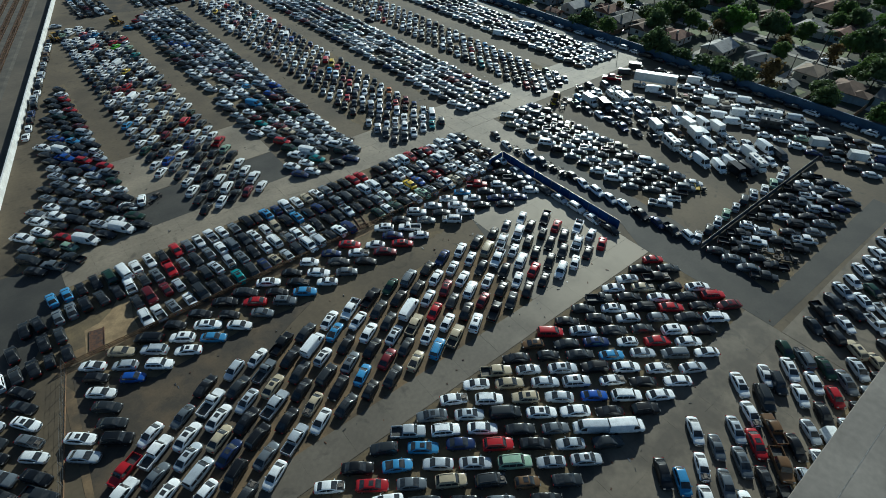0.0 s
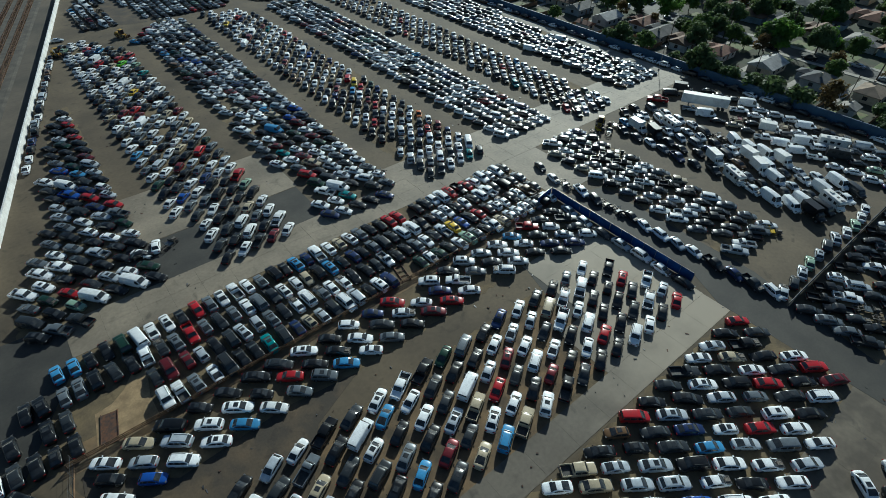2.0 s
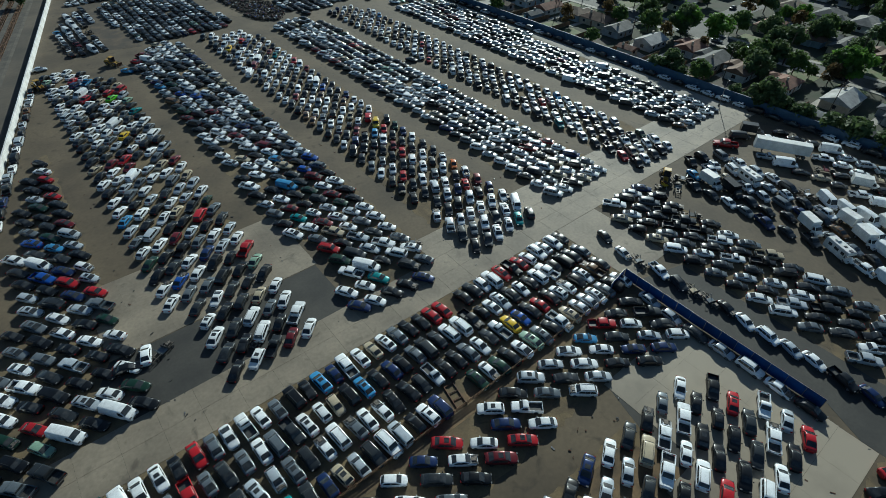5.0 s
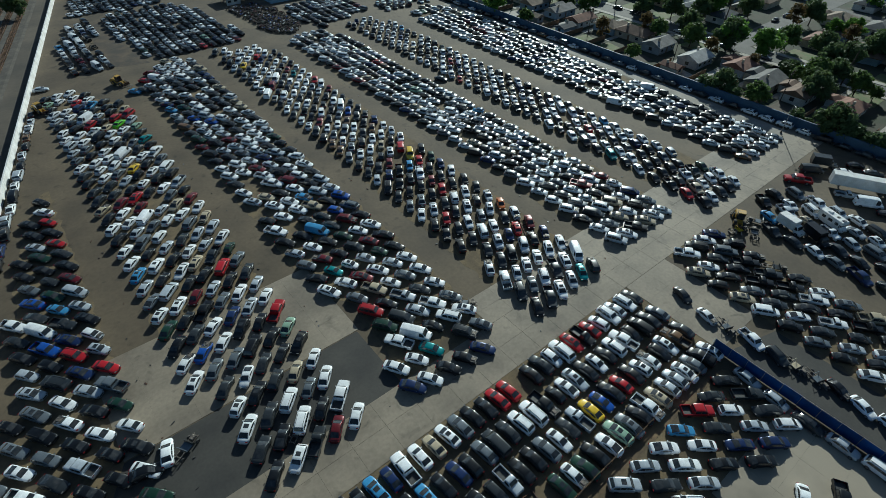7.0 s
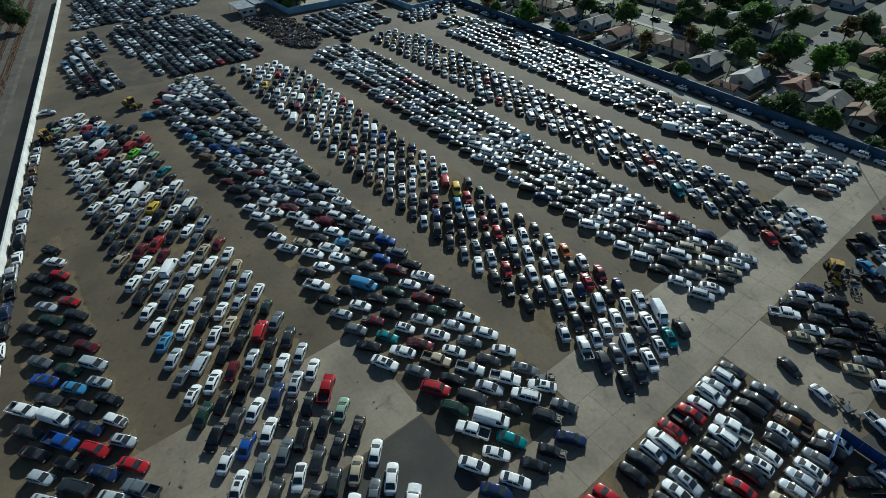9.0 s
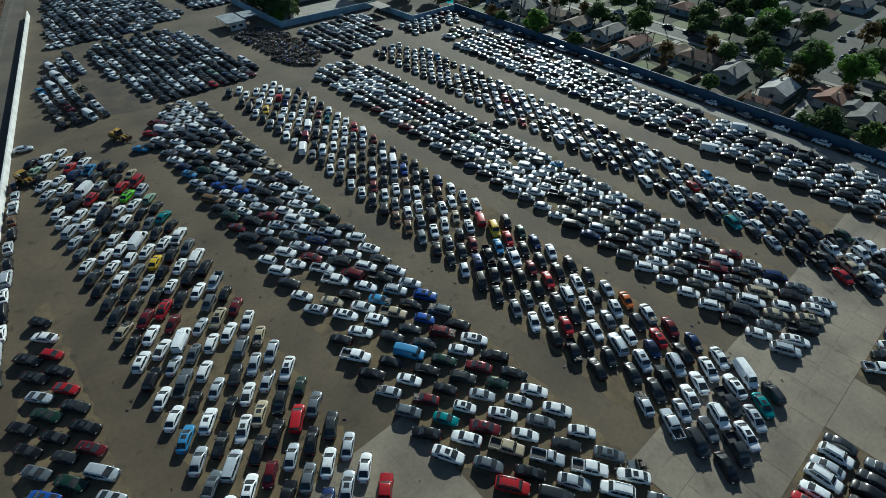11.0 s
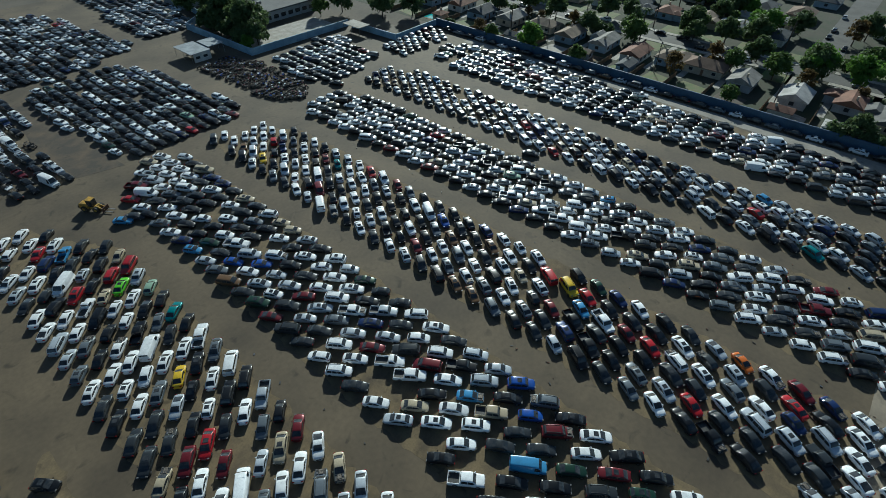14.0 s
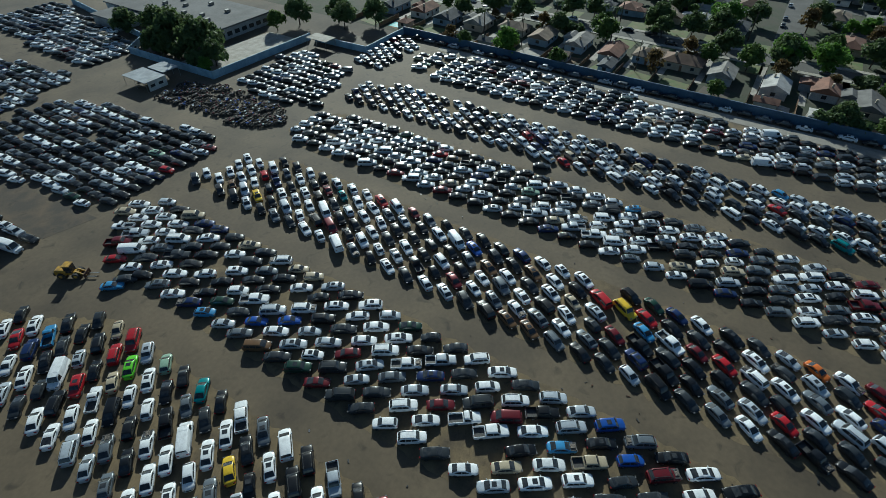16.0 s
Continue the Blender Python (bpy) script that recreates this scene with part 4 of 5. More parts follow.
vehicle("semi_trailer", "white", 166.0, 88.6, 119, "vans and trucks in the corner yard", (), 0, 1, 0, "beside a red truck")
vehicle("pickup", "red", 157.6, 100.2, 125, "vans and trucks in the corner yard", (), 0, 1.2, 0, "at the yard corner")
for x, y, h in ((127.5, 96.5, 30), (130.5, 101.5, 70), (125.8, 99.5, -20), (132.5, 98.0, 110), (118.5, 44.0, -50), (90.8, 122.0, -110), (61.5, 121.5, -40), (24.0, 117.5, 36), (8.9, 125.3, 30)):
    vehicle("wreck", rng.choice(("beige", "brown", "grey", "yellow")), x, y, h, "stripped chassis", (), 0, 1, 0, "by a block")
# single file along the dark lane, the blue fence and the boundary wall
for x, y, model, tint in ((97.1, 95.9, "sedan", "dark grey"), (95.7, 89.9, "sedan_bare", "white"), (96.3, 86.4, "wreck", "grey"), (96.9, 81.7, "pickup", "white"), (96.7, 77.0, "suv", "dark grey"),
                          (97.4, 74.2, "wreck", "beige"), (97.5, 70.6, "wreck", "grey"), (98.0, 67.3, "sedan_bare", "black"), (97.5, 63.4, "sedan", "white"), (97.4, 59.0, "suv", "white"),
                          (97.7, 55.0, "sedan", "silver"), (98.2, 51.2, "sedan", "white"), (98.0, 46.4, "pickup", "black"), (98.4, 42.0, "sedan", "navy"), (98.6, 38.3, "pickup_bare", "dark grey"), (99.4, 34.4, "suv", "white")):
    vehicle(model, tint, x, y, -108 + rng.gauss(0, 3), "cars in single file along the lane", (), 0, 0.94, 0, "in single file")
for k in range(7):
    vehicle(pick(rng, CARS), pick(rng, TINTS), 87.6 + rng.gauss(0, 0.2), 78 - k * 5.1, -92 + rng.gauss(0, 3), "cars along the blue fence", (), 0, 1, 0, "by the blue fence")
for k in range(11):
    vehicle(pick(rng, CARS), rng.choice(["white", "white", "pale green", "silver", "dark grey"]), 101.0 + k * 4.4, 33.2 + rng.gauss(0, 0.3), 22 + rng.gauss(0, 4), "cars behind the dark screen fence", (), 0, 1, 0, "by the dark screen fence")
vehicle_mass("parked_cars", "cars parked along the shaded blue boundary wall",
             [(pick(rng, CARS), pick(rng, TINTS), 185.6 + rng.gauss(0, 0.15), 22 + k * 5.55, 90 + rng.gauss(0, 4), 1.0) for k in range(49)])
for x, y, tint, model in ((47.2, 6.7, "black", "sedan"), (57.1, 7.5, "white", "sedan"), (70.7, 7.4, "white", "sedan_long"), (84.2, 6.0, "green", "hatchback"), (76.0, 5.5, "white", "coupe")):
    vehicle(model, tint, x, y, -131 + rng.gauss(0, 2), GROUPS["L"])
# stray cars in the aisles
for x, y, heading, tint, model in ((6.6, 126.3, 75, "white", "sedan"), (3.3, 125.1, -15, "black", "sedan"), (37.5, 262.5, -50, "light blue", "sedan_small"), (40.0, 262.0, -45, "dark grey", "sedan"),
                                   (124.5, 207.5, -64, "dark grey", "sedan"), (13.2, 283.5, -15, "silver", "sedan")):
    vehicle(model, tint, x, y, heading, "stray cars in the aisles", (), 0, 1, 0, "alone in an aisle")

# ---- boundary walls and fences ----


def block_wall(name, a, b, high, thick, mat, label, cap=0.08, pier=0.0):
    """A wall from a to b with a proud coping and, if wanted, piers."""
    s = Shape()
    s.beam((*a, -0.05), (*b, -0.05), thick, high + 0.05, 0)
    ob = setting(name, s, mat, label, "wall")
    c = Shape()
    c.beam((*a, high), (*b, high), thick + 0.10, cap, 0)
    part("coping", c, mat, ob)
    if pier:
        d = Vector((b[0] - a[0], b[1] - a[1], 0))
        n = int(d.length / pier)
        m = Shape().box(-0.25, -0.25, -0.05, 0.25, 0.25, high + 0.15, 0, 0.04).mesh("pier", [mat])
        for k in range(n + 1):
            p = part("pier", m, None, ob)
            p.location = (a[0] + d.x * k / n, a[1] + d.y * k / n, 0)
            p.rotation_euler = (0, 0, math.atan2(d.y, d.x))
    return ob


block_wall("wall_west", (-36.4, 77), (39.0, 412), 2.2, 0.3, WALL_WHITE, "long white block wall beside the railway", 0.1)
block_wall("wall_east", (187.8, -60), (187.8, 120), 2.85, 0.3, WALL_BLUE, "blue painted block wall along the back gardens", 0.1, 6.0)
block_wall("wall_east", (187.8, 120.2), (188.1, 297), 2.85, 0.3, WALL_BLUE, "blue painted block wall along the back gardens", 0.1, 6.0)
block_wall("wall_north", (163.5, 297.2), (188.4, 297.2), 2.4, 0.25, WALL_PALE, "pale blue block wall at the yard corner", 0.08, 5.0)
block_wall("wall_north", (163.3, 297.4), (162.2, 322), 2.4, 0.25, WALL_PALE, "pale blue block wall at the yard corner", 0.08, 5.0)
block_wall("wall_north", (116, 327), (162, 325), 2.6, 0.25, WALL_PALE, "pale blue block wall round the office plot", 0.08, 5.0)
block_wall("wall_north", (115.8, 327.3), (114.6, 372), 2.6, 0.25, WALL_PALE, "pale blue block wall round the office plot", 0.08, 5.0)
block_wall("wall_north", (114.8, 372.2), (126, 380), 2.6, 0.25, WALL_PALE, "pale blue block wall round the office plot", 0.08, 5.0)
block_wall("wall_north", (126.2, 380.2), (137, 450), 2.6, 0.25, WALL_PALE, "pale blue block wall round the office plot", 0.08, 5.0)


def screen_fence(a, b, high, mat, label, step=3.0):
    """Steel posts with a taut screen panel between each pair, and a top rail."""
    root = tagged(new("fence"), label, "fence")
    d = Vector((b[0] - a[0], b[1] - a[1], 0))
    n = max(1, round(d.length / step))
    gap = d.length / n
    root.matrix_basis = pose(a[0], a[1], 0, 0, 0, math.degrees(math.atan2(d.y, d.x)))
    post = Shape().tube((0, 0, -0.05), (0, 0, high + 0.08), 0.05, 0.05, 8).mesh("post", [STEEL])
    panel = Shape().box(0.05, -0.025, 0.12, gap - 0.05, 0.025, high - 0.02).mesh("panel", [mat])
    for k in range(n + 1):
        part("post", post, None, root).location = (k * gap, 0, 0)
        if k < n:
            p = part("panel", panel, None, root)
            p.location, p.rotation_euler = (k * gap, rng.gauss(0, 0.02), 0), (rng.gauss(0, 0.03), 0, 0)
    part("top_rail", Shape().beam((0, 0, high), (d.length, 0, high), 0.06, 0.06), STEEL, root)
    return root


screen_fence((90.0, 85.5), (89.6, 46.5), 2.5, SCREEN_BLUE, "bright blue screen fence beside the dark lane")
screen_fence((84.0, 84.6), (89.8, 85.6), 2.5, SCREEN_BLUE, "short blue screen fence at the lane corner")
screen_fence((98.4, 30.9), (157.0, 30.9), 1.7, SCREEN_DARK, "dark screened steel fence between two yards")

def wire_fence(a, b, high, label):
    """Steel posts with thin wires between them and a pale kerb board along the foot."""
    root = tagged(new("wire_fence"), label, "fence")
    d = Vector((b[0] - a[0], b[1] - a[1], 0))
    n = round(d.length / 3)
    root.matrix_basis = pose(a[0], a[1], 0, 0, 0, math.degrees(math.atan2(d.y, d.x)))
    post = Shape().tube((0, 0, -0.05), (0, 0, high), 0.05, 0.045, 8).mesh("post", [STEEL])
    for k in range(n + 1):
        part("post", post, None, root).location = (k * d.length / n, 0, 0)
    for z in (0.5, 1.0, 1.5, high - 0.05):
        part("wire", Shape().tube((0, 0, z), (d.length, 0, z), 0.012, 0.012, 4), STEEL, root)
    part("kerb_board", Shape().box(0, -0.07, -0.02, d.length, 0.07, 0.16, 0, 0.02), TIMBER, root)
    return root


wire_fence((-17.6, 83.4), (-24.2, 48.0), 2.0, "thin wire fence with steel posts on a timber kerb")


def board_fence(a, b, label):
    """Low rusty fence of posts with two long boards."""
    root = tagged(new("fence"), label, "fence")
    d = Vector((b[0] - a[0], b[1] - a[1], 0))
    n = round(d.length / 2.6)
    root.matrix_basis = pose(a[0], a[1], 0, 0, 0, math.degrees(math.atan2(d.y, d.x)))
    post = Shape().box(-0.06, -0.06, -0.05, 0.06, 0.06, 1.25, 0, 0.02).mesh("post", [TIMBER])
    board = Shape().box(0, 0.06, -0.11, d.length / n - 0.02, 0.10, 0.11).mesh("board", [TIMBER])
    for k in range(n + 1):
        part("post", post, None, root).location = (k * d.length / n, 0, 0)
        for z in (0.35, 0.72, 1.08):
            if k < n:
                p = part("board", board, None, root)
                p.location, p.rotation_euler = (k * d.length / n, 0, z), (0, rng.gauss(0, 0.006), 0)
    return root


board_fence((-18.5, 82.6), (84, 83.6), "low brown fence of weathered boards on dirt")


def ladder_stack(x, y, heading, n=5):
    """A stack of rusty roof racks and rails lying on the ground."""
    root = tagged(new("steel_rack"), "rusty steel rack frame lying on the yard ground", "scrap")
    root.matrix_basis = pose(x, y, 0, 0, 0, heading)
    for sy in (-0.9, 0.9):
        part("rail", Shape().beam((-3.2, sy, 0.02), (3.2, sy, 0.02), 0.14, 0.22), RUST, root)
    for k in range(n):
        part("rung", Shape().beam((-3 + 6 * k / (n - 1), -0.9, 0.1), (-3 + 6 * k / (n - 1), 0.9, 0.1), 0.12, 0.12), RUST, root)
    return root


for x, y, h in ((44.5, 86.5, 80), (88.3, 130.5, 60), (92.5, -3.5, 40), (94.5, 3.5, 60)):
    ladder_stack(x, y, h)

plate = tagged(new("steel_plate"), "rusty brown steel loading plate lying on tan dirt", "scrap")
plate.matrix_basis = pose(-12.1, 85.9, 0.03, 0, 0, 79)
part("deck", Shape().box(-3.0, -1.15, 0.05, 3.0, 1.15, 0.11, 0, 0.01), RUST, plate)
for sy in (-1.2, 1.2):
    part("rail", Shape().beam((-3.1, sy, 0.0), (3.1, sy, 0.0), 0.10, 0.22), RUST, plate)

# ---- flat-roofed building at the yard's edge ----
hall = tagged(new("warehouse"), "long warehouse with a plain grey flat roof", "building")
part("wall", Shape().box(46, -44, -0.05, 140, -6.4, 4.8), STUCCO[2], hall)
part("roof", Shape().box(45.6, -44.4, 4.8, 140.4, -6.0, 5.15, 0, 0.05), ROOF_FLAT, hall)
for k in range(9):
    part("roof_seam", Shape().box(46, -10.2 - 4 * k, 5.15, 140, -10.1 - 4 * k, 5.17), STEEL, hall)

# ---- office block, sheds and motorcycles at the far corner ----
office = tagged(new("office_building"), "low office building with a pale flat roof and roof units", "building")
part("wall", Shape().box(139, 353, -0.1, 168, 425, 4.4), STUCCO[2], office)
part("wall", Shape().box(127, 398, -0.1, 139, 416, 3.8), STUCCO[2], office)
part("roof", Shape().box(138.4, 352.4, 4.4, 168.6, 425.6, 4.9, 0, 0.1), ROOF_GREY, office)
part("roof", Shape().box(126.5, 397.5, 3.8, 138.6, 416.5, 4.2, 0, 0.1), ROOF_GREY, office)
for x, y in ((145, 364), (148, 371), (146, 380), (153, 388), (157, 366), (150, 398), (160, 380), (144, 392), (158, 396)):
    part("roof_unit", Shape().box(x, y, 4.88, x + 1.8, y + 1.6, 5.9, 0, 0.1), STEEL, office)
for k in range(7):
    part("window", Shape().box(141 + 3.8 * k, 352.9, 1.2, 143.4 + 3.8 * k, 353.02, 2.8), WINDOW, office)
setting("office_yard", sheet([(117, 329), (160, 328), (160, 345), (117, 350)], 0.015), PAVING, "pale paved yard in front of the office", "pavement")


def canopy(x0, y0, x1, y1, z, label, walls=False, roof=SHEET_GREY):
    root = tagged(new("shed"), label, "shed")
    root.matrix_basis = pose(x0, y0, 0)
    w, d = x1 - x0, y1 - y0
    part("roof", Shape().box(-0.3, -0.3, z, w + 0.3, d + 0.3, z + 0.14, 0, 0.03), roof, root)
    for px in (0, w):
        for py in (0, d / 2, d):
            part("post", Shape().tube((px, py, 0), (px, py, z), 0.07, 0.07), STEEL, root)
    if walls:
        part("front_wall", Shape().box(w * 0.1, -0.1, 0, w, 0.05, z - 0.1), STUCCO[0], root)
        part("side_wall", Shape().box(w - 0.1, 0.06, 0, w + 0.05, d * 0.5, z - 0.1), STUCCO[0], root)
        for k in range(2):
            part("window", Shape().box(w * (0.2 + 0.4 * k), -0.13, 1.2, w * (0.42 + 0.4 * k), -0.09, 2.1), WINDOW, root)
    return root


canopy(97.0, 336.5, 104.5, 348.5, 3.2, "grey flat-roofed shed with a white front wall", True)
canopy(105.4, 338.5, 111.2, 346.5, 3.5, "small pale canopy beside the white shed")
canopy(156.5, 311.5, 162, 321, 3.3, "pale canopy roof at the wall corner", False, PAVING)


def motorcycle_field(outline, n):
    s = Shape()
    r = random.Random(3)
    while n:
        x, y = r.uniform(95, 114), r.uniform(283, 335)
        if not inside(x, y, outline):
            continue
        n -= 1
        a = radians(r.gauss(-30, 25))
        c, k = math.cos(a), math.sin(a)

        def at(u, v, z):
            return (x + u * c - v * k, y + u * k + v * c, z)
        for u in (-0.68, 0.68):
            s.tube(at(u, -0.07, 0.31), at(u, 0.07, 0.31), 0.31, 0.31, 8, 0)
        s.beam(at(-0.7, 0, 0.65), at(0.25, 0, 0.70), 0.28, 0.18, 0)
        s.beam(at(-0.1, 0, 0.72), at(0.42, 0, 0.76), 0.32, 0.24, r.choice((1, 0, 0, 0, 0, 0, 2, 3)))
        s.beam(at(-0.25, 0, 0.30), at(0.25, 0, 0.30), 0.36, 0.38, 4)
        s.tube(at(0.68, 0, 0.35), at(0.45, 0, 1.05), 0.05, 0.04, 5, 4)
        s.tube(at(0.45, -0.36, 1.06), at(0.45, 0.36, 1.06), 0.025, 0.025, 5, 4)
    return tagged(new("motorcycles", s.mesh("motorcycles", [TYRE, PAINT["white"], PAINT["maroon"], PAINT["blue"], ENGINE])),
                  "dense field of dark salvaged motorcycles standing on asphalt", "motorcycles", kind="stuff")


motorcycle_field([(96, 331), (108, 334), (114, 318), (112, 287), (105, 283), (97, 290)], 430)


def wheel_loader(x, y, heading, label):
    root = tagged(new("wheel_loader"), label, "loader", "yellow loaders")
    root.matrix_basis = pose(x, y, 0, 0, 0, heading)
    part("engine_cover", Shape().box(-3.0, -0.9, 0.9, -0.7, 0.9, 2.1, 0, 0.18), LOADER, root)
    part("front_frame", Shape().box(-0.7, -0.6, 0.7, 1.5, 0.6, 1.4, 0, 0.12), LOADER, root)
    part("cab", Shape().box(-0.9, -0.75, 1.4, 0.5, 0.75, 3.1, 0, 0.15), GLASS, root)
    part("cab_roof", Shape().box(-1.0, -0.85, 3.1, 0.6, 0.85, 3.25, 0, 0.05), LOADER, root)
    part("counterweight", Shape().box(-3.3, -1.0, 0.8, -3.0, 1.0, 1.6, 0, 0.08), TRIM, root)
    for sy in (-1, 1):
        part("lift_arm", Shape().beam((0.9, sy * 0.5, 1.4), (2.9, sy * 0.5, 0.5), 0.18, 0.32), LOADER, root)
        part("fork", Shape().beam((2.9, sy * 0.55, 0.30), (5.0, sy * 0.55, 0.30), 0.22, 0.10), STEEL, root)
    part("fork_frame", Shape().box(2.75, -1.1, 0.25, 2.95, 1.1, 1.3), RUST, root)
    w = Shape().tube((0, -0.28, 0), (0, 0.28, 0), 0.75, 0.75, 16, 0).tube((0, -0.29, 0), (0, 0.29, 0), 0.38, 0.38, 10, 1).mesh("wheel", [TYRE, LOADER])
    for px in (-1.9, 1.1):
        for sy in (-1, 1):
            part("wheel", w, None, root).location = (px, sy * 0.95, 0.75)
    return root


wheel_loader(35.4, 272.6, -58, "yellow wheel loader with forks standing in the aisle")
wheel_loader(10.6, 265.6, -70, "yellow wheel loader beside the white wall")
wheel_loader(128.8, 101.0, -150, "dusty yellow loader among stripped frames")

# ---- small debris in the aisles ----
scrap, sr = Shape(), random.Random(17)
for k in range(140):
    lane = sr.choice(((8, 128, 2, 60), (35, 150, 2.5, 60), (66, 160, 2.5, 60), (95.5, 180, 3, 70), (124, 190, 3, 60), (50, 40.5, 40, 2), (60, 12, 30, 3), (20, 67.5, 50, 1.5)))
    x, y, a = lane[0] + sr.uniform(-lane[2], lane[2]), lane[1] + sr.uniform(-lane[3], lane[3]), sr.uniform(0, 3)
    w, l = sr.uniform(0.06, 0.25), sr.uniform(0.15, 0.7)
    scrap.beam((x, y, 0.03), (x + l * math.cos(a), y + l * math.sin(a), 0.03 + sr.uniform(0, 0.05)), w, sr.uniform(0.03, 0.12), sr.choice((0, 0, 1, 2)))
tagged(new("debris", scrap.mesh("debris", [TRIM, RUST, RIM])), "scattered bumper pieces, trim and scrap on the asphalt", "debris", kind="stuff")

# ---- light pole ----
pole = tagged(new("light_pole"), "tall grey light pole at the yard corner", "pole")
pole.matrix_basis = pose(180.8, 115.0, 0)
part("mast", Shape().tube((0, 0, 0), (0, 0, 9.0), 0.13, 0.08, 10), STEEL, pole)
part("base", Shape().tube((0, 0, -0.05), (0, 0, 0.6), 0.32, 0.30, 12), CONCRETE, pole)
part("arm", Shape().tube((0, 0, 8.9), (-1.4, -0.9, 9.1), 0.05, 0.04, 6), STEEL, pole)
part("lamp_head", Shape().box(-1.9, -1.2, 9.02, -1.2, -0.8, 9.18, 0, 0.04), STEEL, pole)

# ---- railway ----
RAIL_DIR = Vector((0.2223, 0.9750, 0))
RAIL_SIDE = Vector((0.9750, -0.2223, 0))


def along_rail(u, v, z=0.0):
    p = Vector((-20, 156, z)) + RAIL_DIR * u + RAIL_SIDE * v
    return (p.x, p.y, p.z)


bed = Shape()
bed.add([along_rail(u, v, z) for u in (-260, 330) for v, z in ((-26, -0.1), (-25, 0.12), (-8, 0.12), (-7, -0.1))], [(0, 1, 5, 4), (1, 2, 6, 5), (2, 3, 7, 6)])
setting("ballast", bed, BALLAST, "grey gravel railway bed beside the wall", "gravel")
for t, off in enumerate((-11.5, -16.0, -20.5)):
    track = tagged(new("railway_track"), "railway track with two brown steel rails on gravel", "railway", "railway tracks", "structure")
    for sv in (-0.72, 0.72):
        part("rail", Shape().beam(along_rail(-250, off + sv, 0.26), along_rail(320, off + sv, 0.26), 0.09, 0.15), RUST, track)
    sl = Shape()
    for k in range(0, 560):
        u = -240 + k * 1.0
        if u > 40:
            sl.beam(along_rail(u, off - 1.25, 0.10), along_rail(u, off + 1.25, 0.10), 0.24, 0.16)
    tagged(part("sleepers", sl, TIMBER, track), kind="stuff")

# ---- trees ----


def tree_meshes(kind, height, spread, leaf, seed, clumps=70, per=13):
    r = random.Random(seed)
    trunk = Shape()
    if kind == "palm":
        trunk.tube((0, 0, -0.1), (0.25, 0.1, height), 0.26, 0.17, 8)
        crown = Shape()
        for k in range(26):
            a, droop = r.uniform(0, 6.283), r.uniform(-0.5, 0.8)
            last = Vector((0.25, 0.1, height))
            for j in range(4):
                step = Vector((math.cos(a), math.sin(a), droop - 0.42 * j)).normalized() * spread / 4
                side = Vector((-math.sin(a), math.cos(a), 0)) * (0.32 - 0.05 * j)
                crown.add([last - side, last + side, last + step + side * 0.8, last + step - side * 0.8], [(0, 1, 2, 3)])
                last = last + step
        return trunk.mesh("trunk", [BARK]), crown.mesh("crown", [LEAVES[1]])
    fork = height * 0.32
    trunk.tube((0, 0, -0.1), (0, 0, fork), 0.05 * height * 0.6, 0.035 * height * 0.6, 9)
    crown = Shape()
    tips = []
    for k in range(7):
        a = 6.283 * k / 7 + r.uniform(-0.3, 0.3)
        rad, z = spread * r.uniform(0.35, 0.75), height * r.uniform(0.42, 0.85)
        tip = Vector((math.cos(a) * rad, math.sin(a) * rad, z))
        trunk.tube((0, 0, fork * 0.95), tip, 0.018 * height * 0.6, 0.05, 6)
        tips.append((tip, spread * r.uniform(0.32, 0.5)))
    tips += [(Vector((r.uniform(-0.3, 0.3) * spread, r.uniform(-0.3, 0.3) * spread, height * r.uniform(0.75, 0.95))), spread * 0.42) for _ in range(4)]
    for k in range(clumps):
        c, size = r.choice(tips)
        d = Vector((r.gauss(0, 1), r.gauss(0, 1), r.gauss(0, 0.8))).normalized()
        centre = c + d * size * r.uniform(0.55, 1.1)
        for j in range(per):
            p = centre + Vector((r.gauss(0, 0.42), r.gauss(0, 0.42), r.gauss(0, 0.30)))
            n = (d + Vector((r.gauss(0, 0.6), r.gauss(0, 0.6), r.gauss(0.4, 0.5)))).normalized()
            u = n.orthogonal().normalized() * r.uniform(0.22, 0.42)
            w = n.cross(u).normalized() * r.uniform(0.30, 0.55)
            crown.add([p - u - w * 0.4, p + u - w * 0.4, p + u * 0.5 + w, p - u * 0.5 + w], [(0, 1, 2, 3)])
    return trunk.mesh("trunk", [BARK]), crown.mesh("crown", [LEAVES[leaf]])


TREES = {"broad": tree_meshes("broad", 9.0, 5.4, 2, 1, 330), "dark": tree_meshes("dark", 8.0, 4.4, 1, 2, 230), "mid": tree_meshes("mid", 7.0, 3.8, 0, 3, 190),
         "bush": tree_meshes("bush", 3.4, 2.4, 1, 4, 110), "dry": tree_meshes("dry", 8.0, 3.6, 3, 5, 70), "palm": tree_meshes("palm", 13.0, 2.6, 1, 6),
         "bright": tree_meshes("bright", 6.5, 3.4, 2, 8, 170)}
TREE_LABEL = {"broad": "large spreading street tree with bright green leaves", "dark": "dark green garden tree with a dense crown", "mid": "green garden tree with a loose crown",
              "bush": "dark rounded garden bush beside the wall", "dry": "sparse tree with dry brownish leaves", "palm": "tall thin palm tree with drooping fronds", "bright": "light green garden tree between the houses"}


def tree(kind, x, y, size=1.0):
    root = tagged(new("palm_tree" if kind == "palm" else "bush" if kind == "bush" else "tree"), TREE_LABEL[kind], "tree" if kind != "bush" else "bush", "garden and street trees")
    root.matrix_basis = pose(x, y, -0.12, 0, 0, rng.uniform(0, 360)) @ Matrix.Scale(size * rng.uniform(0.92, 1.08), 4)
    part("trunk", TREES[kind][0], None, root)
    part("crown", TREES[kind][1], None, root)


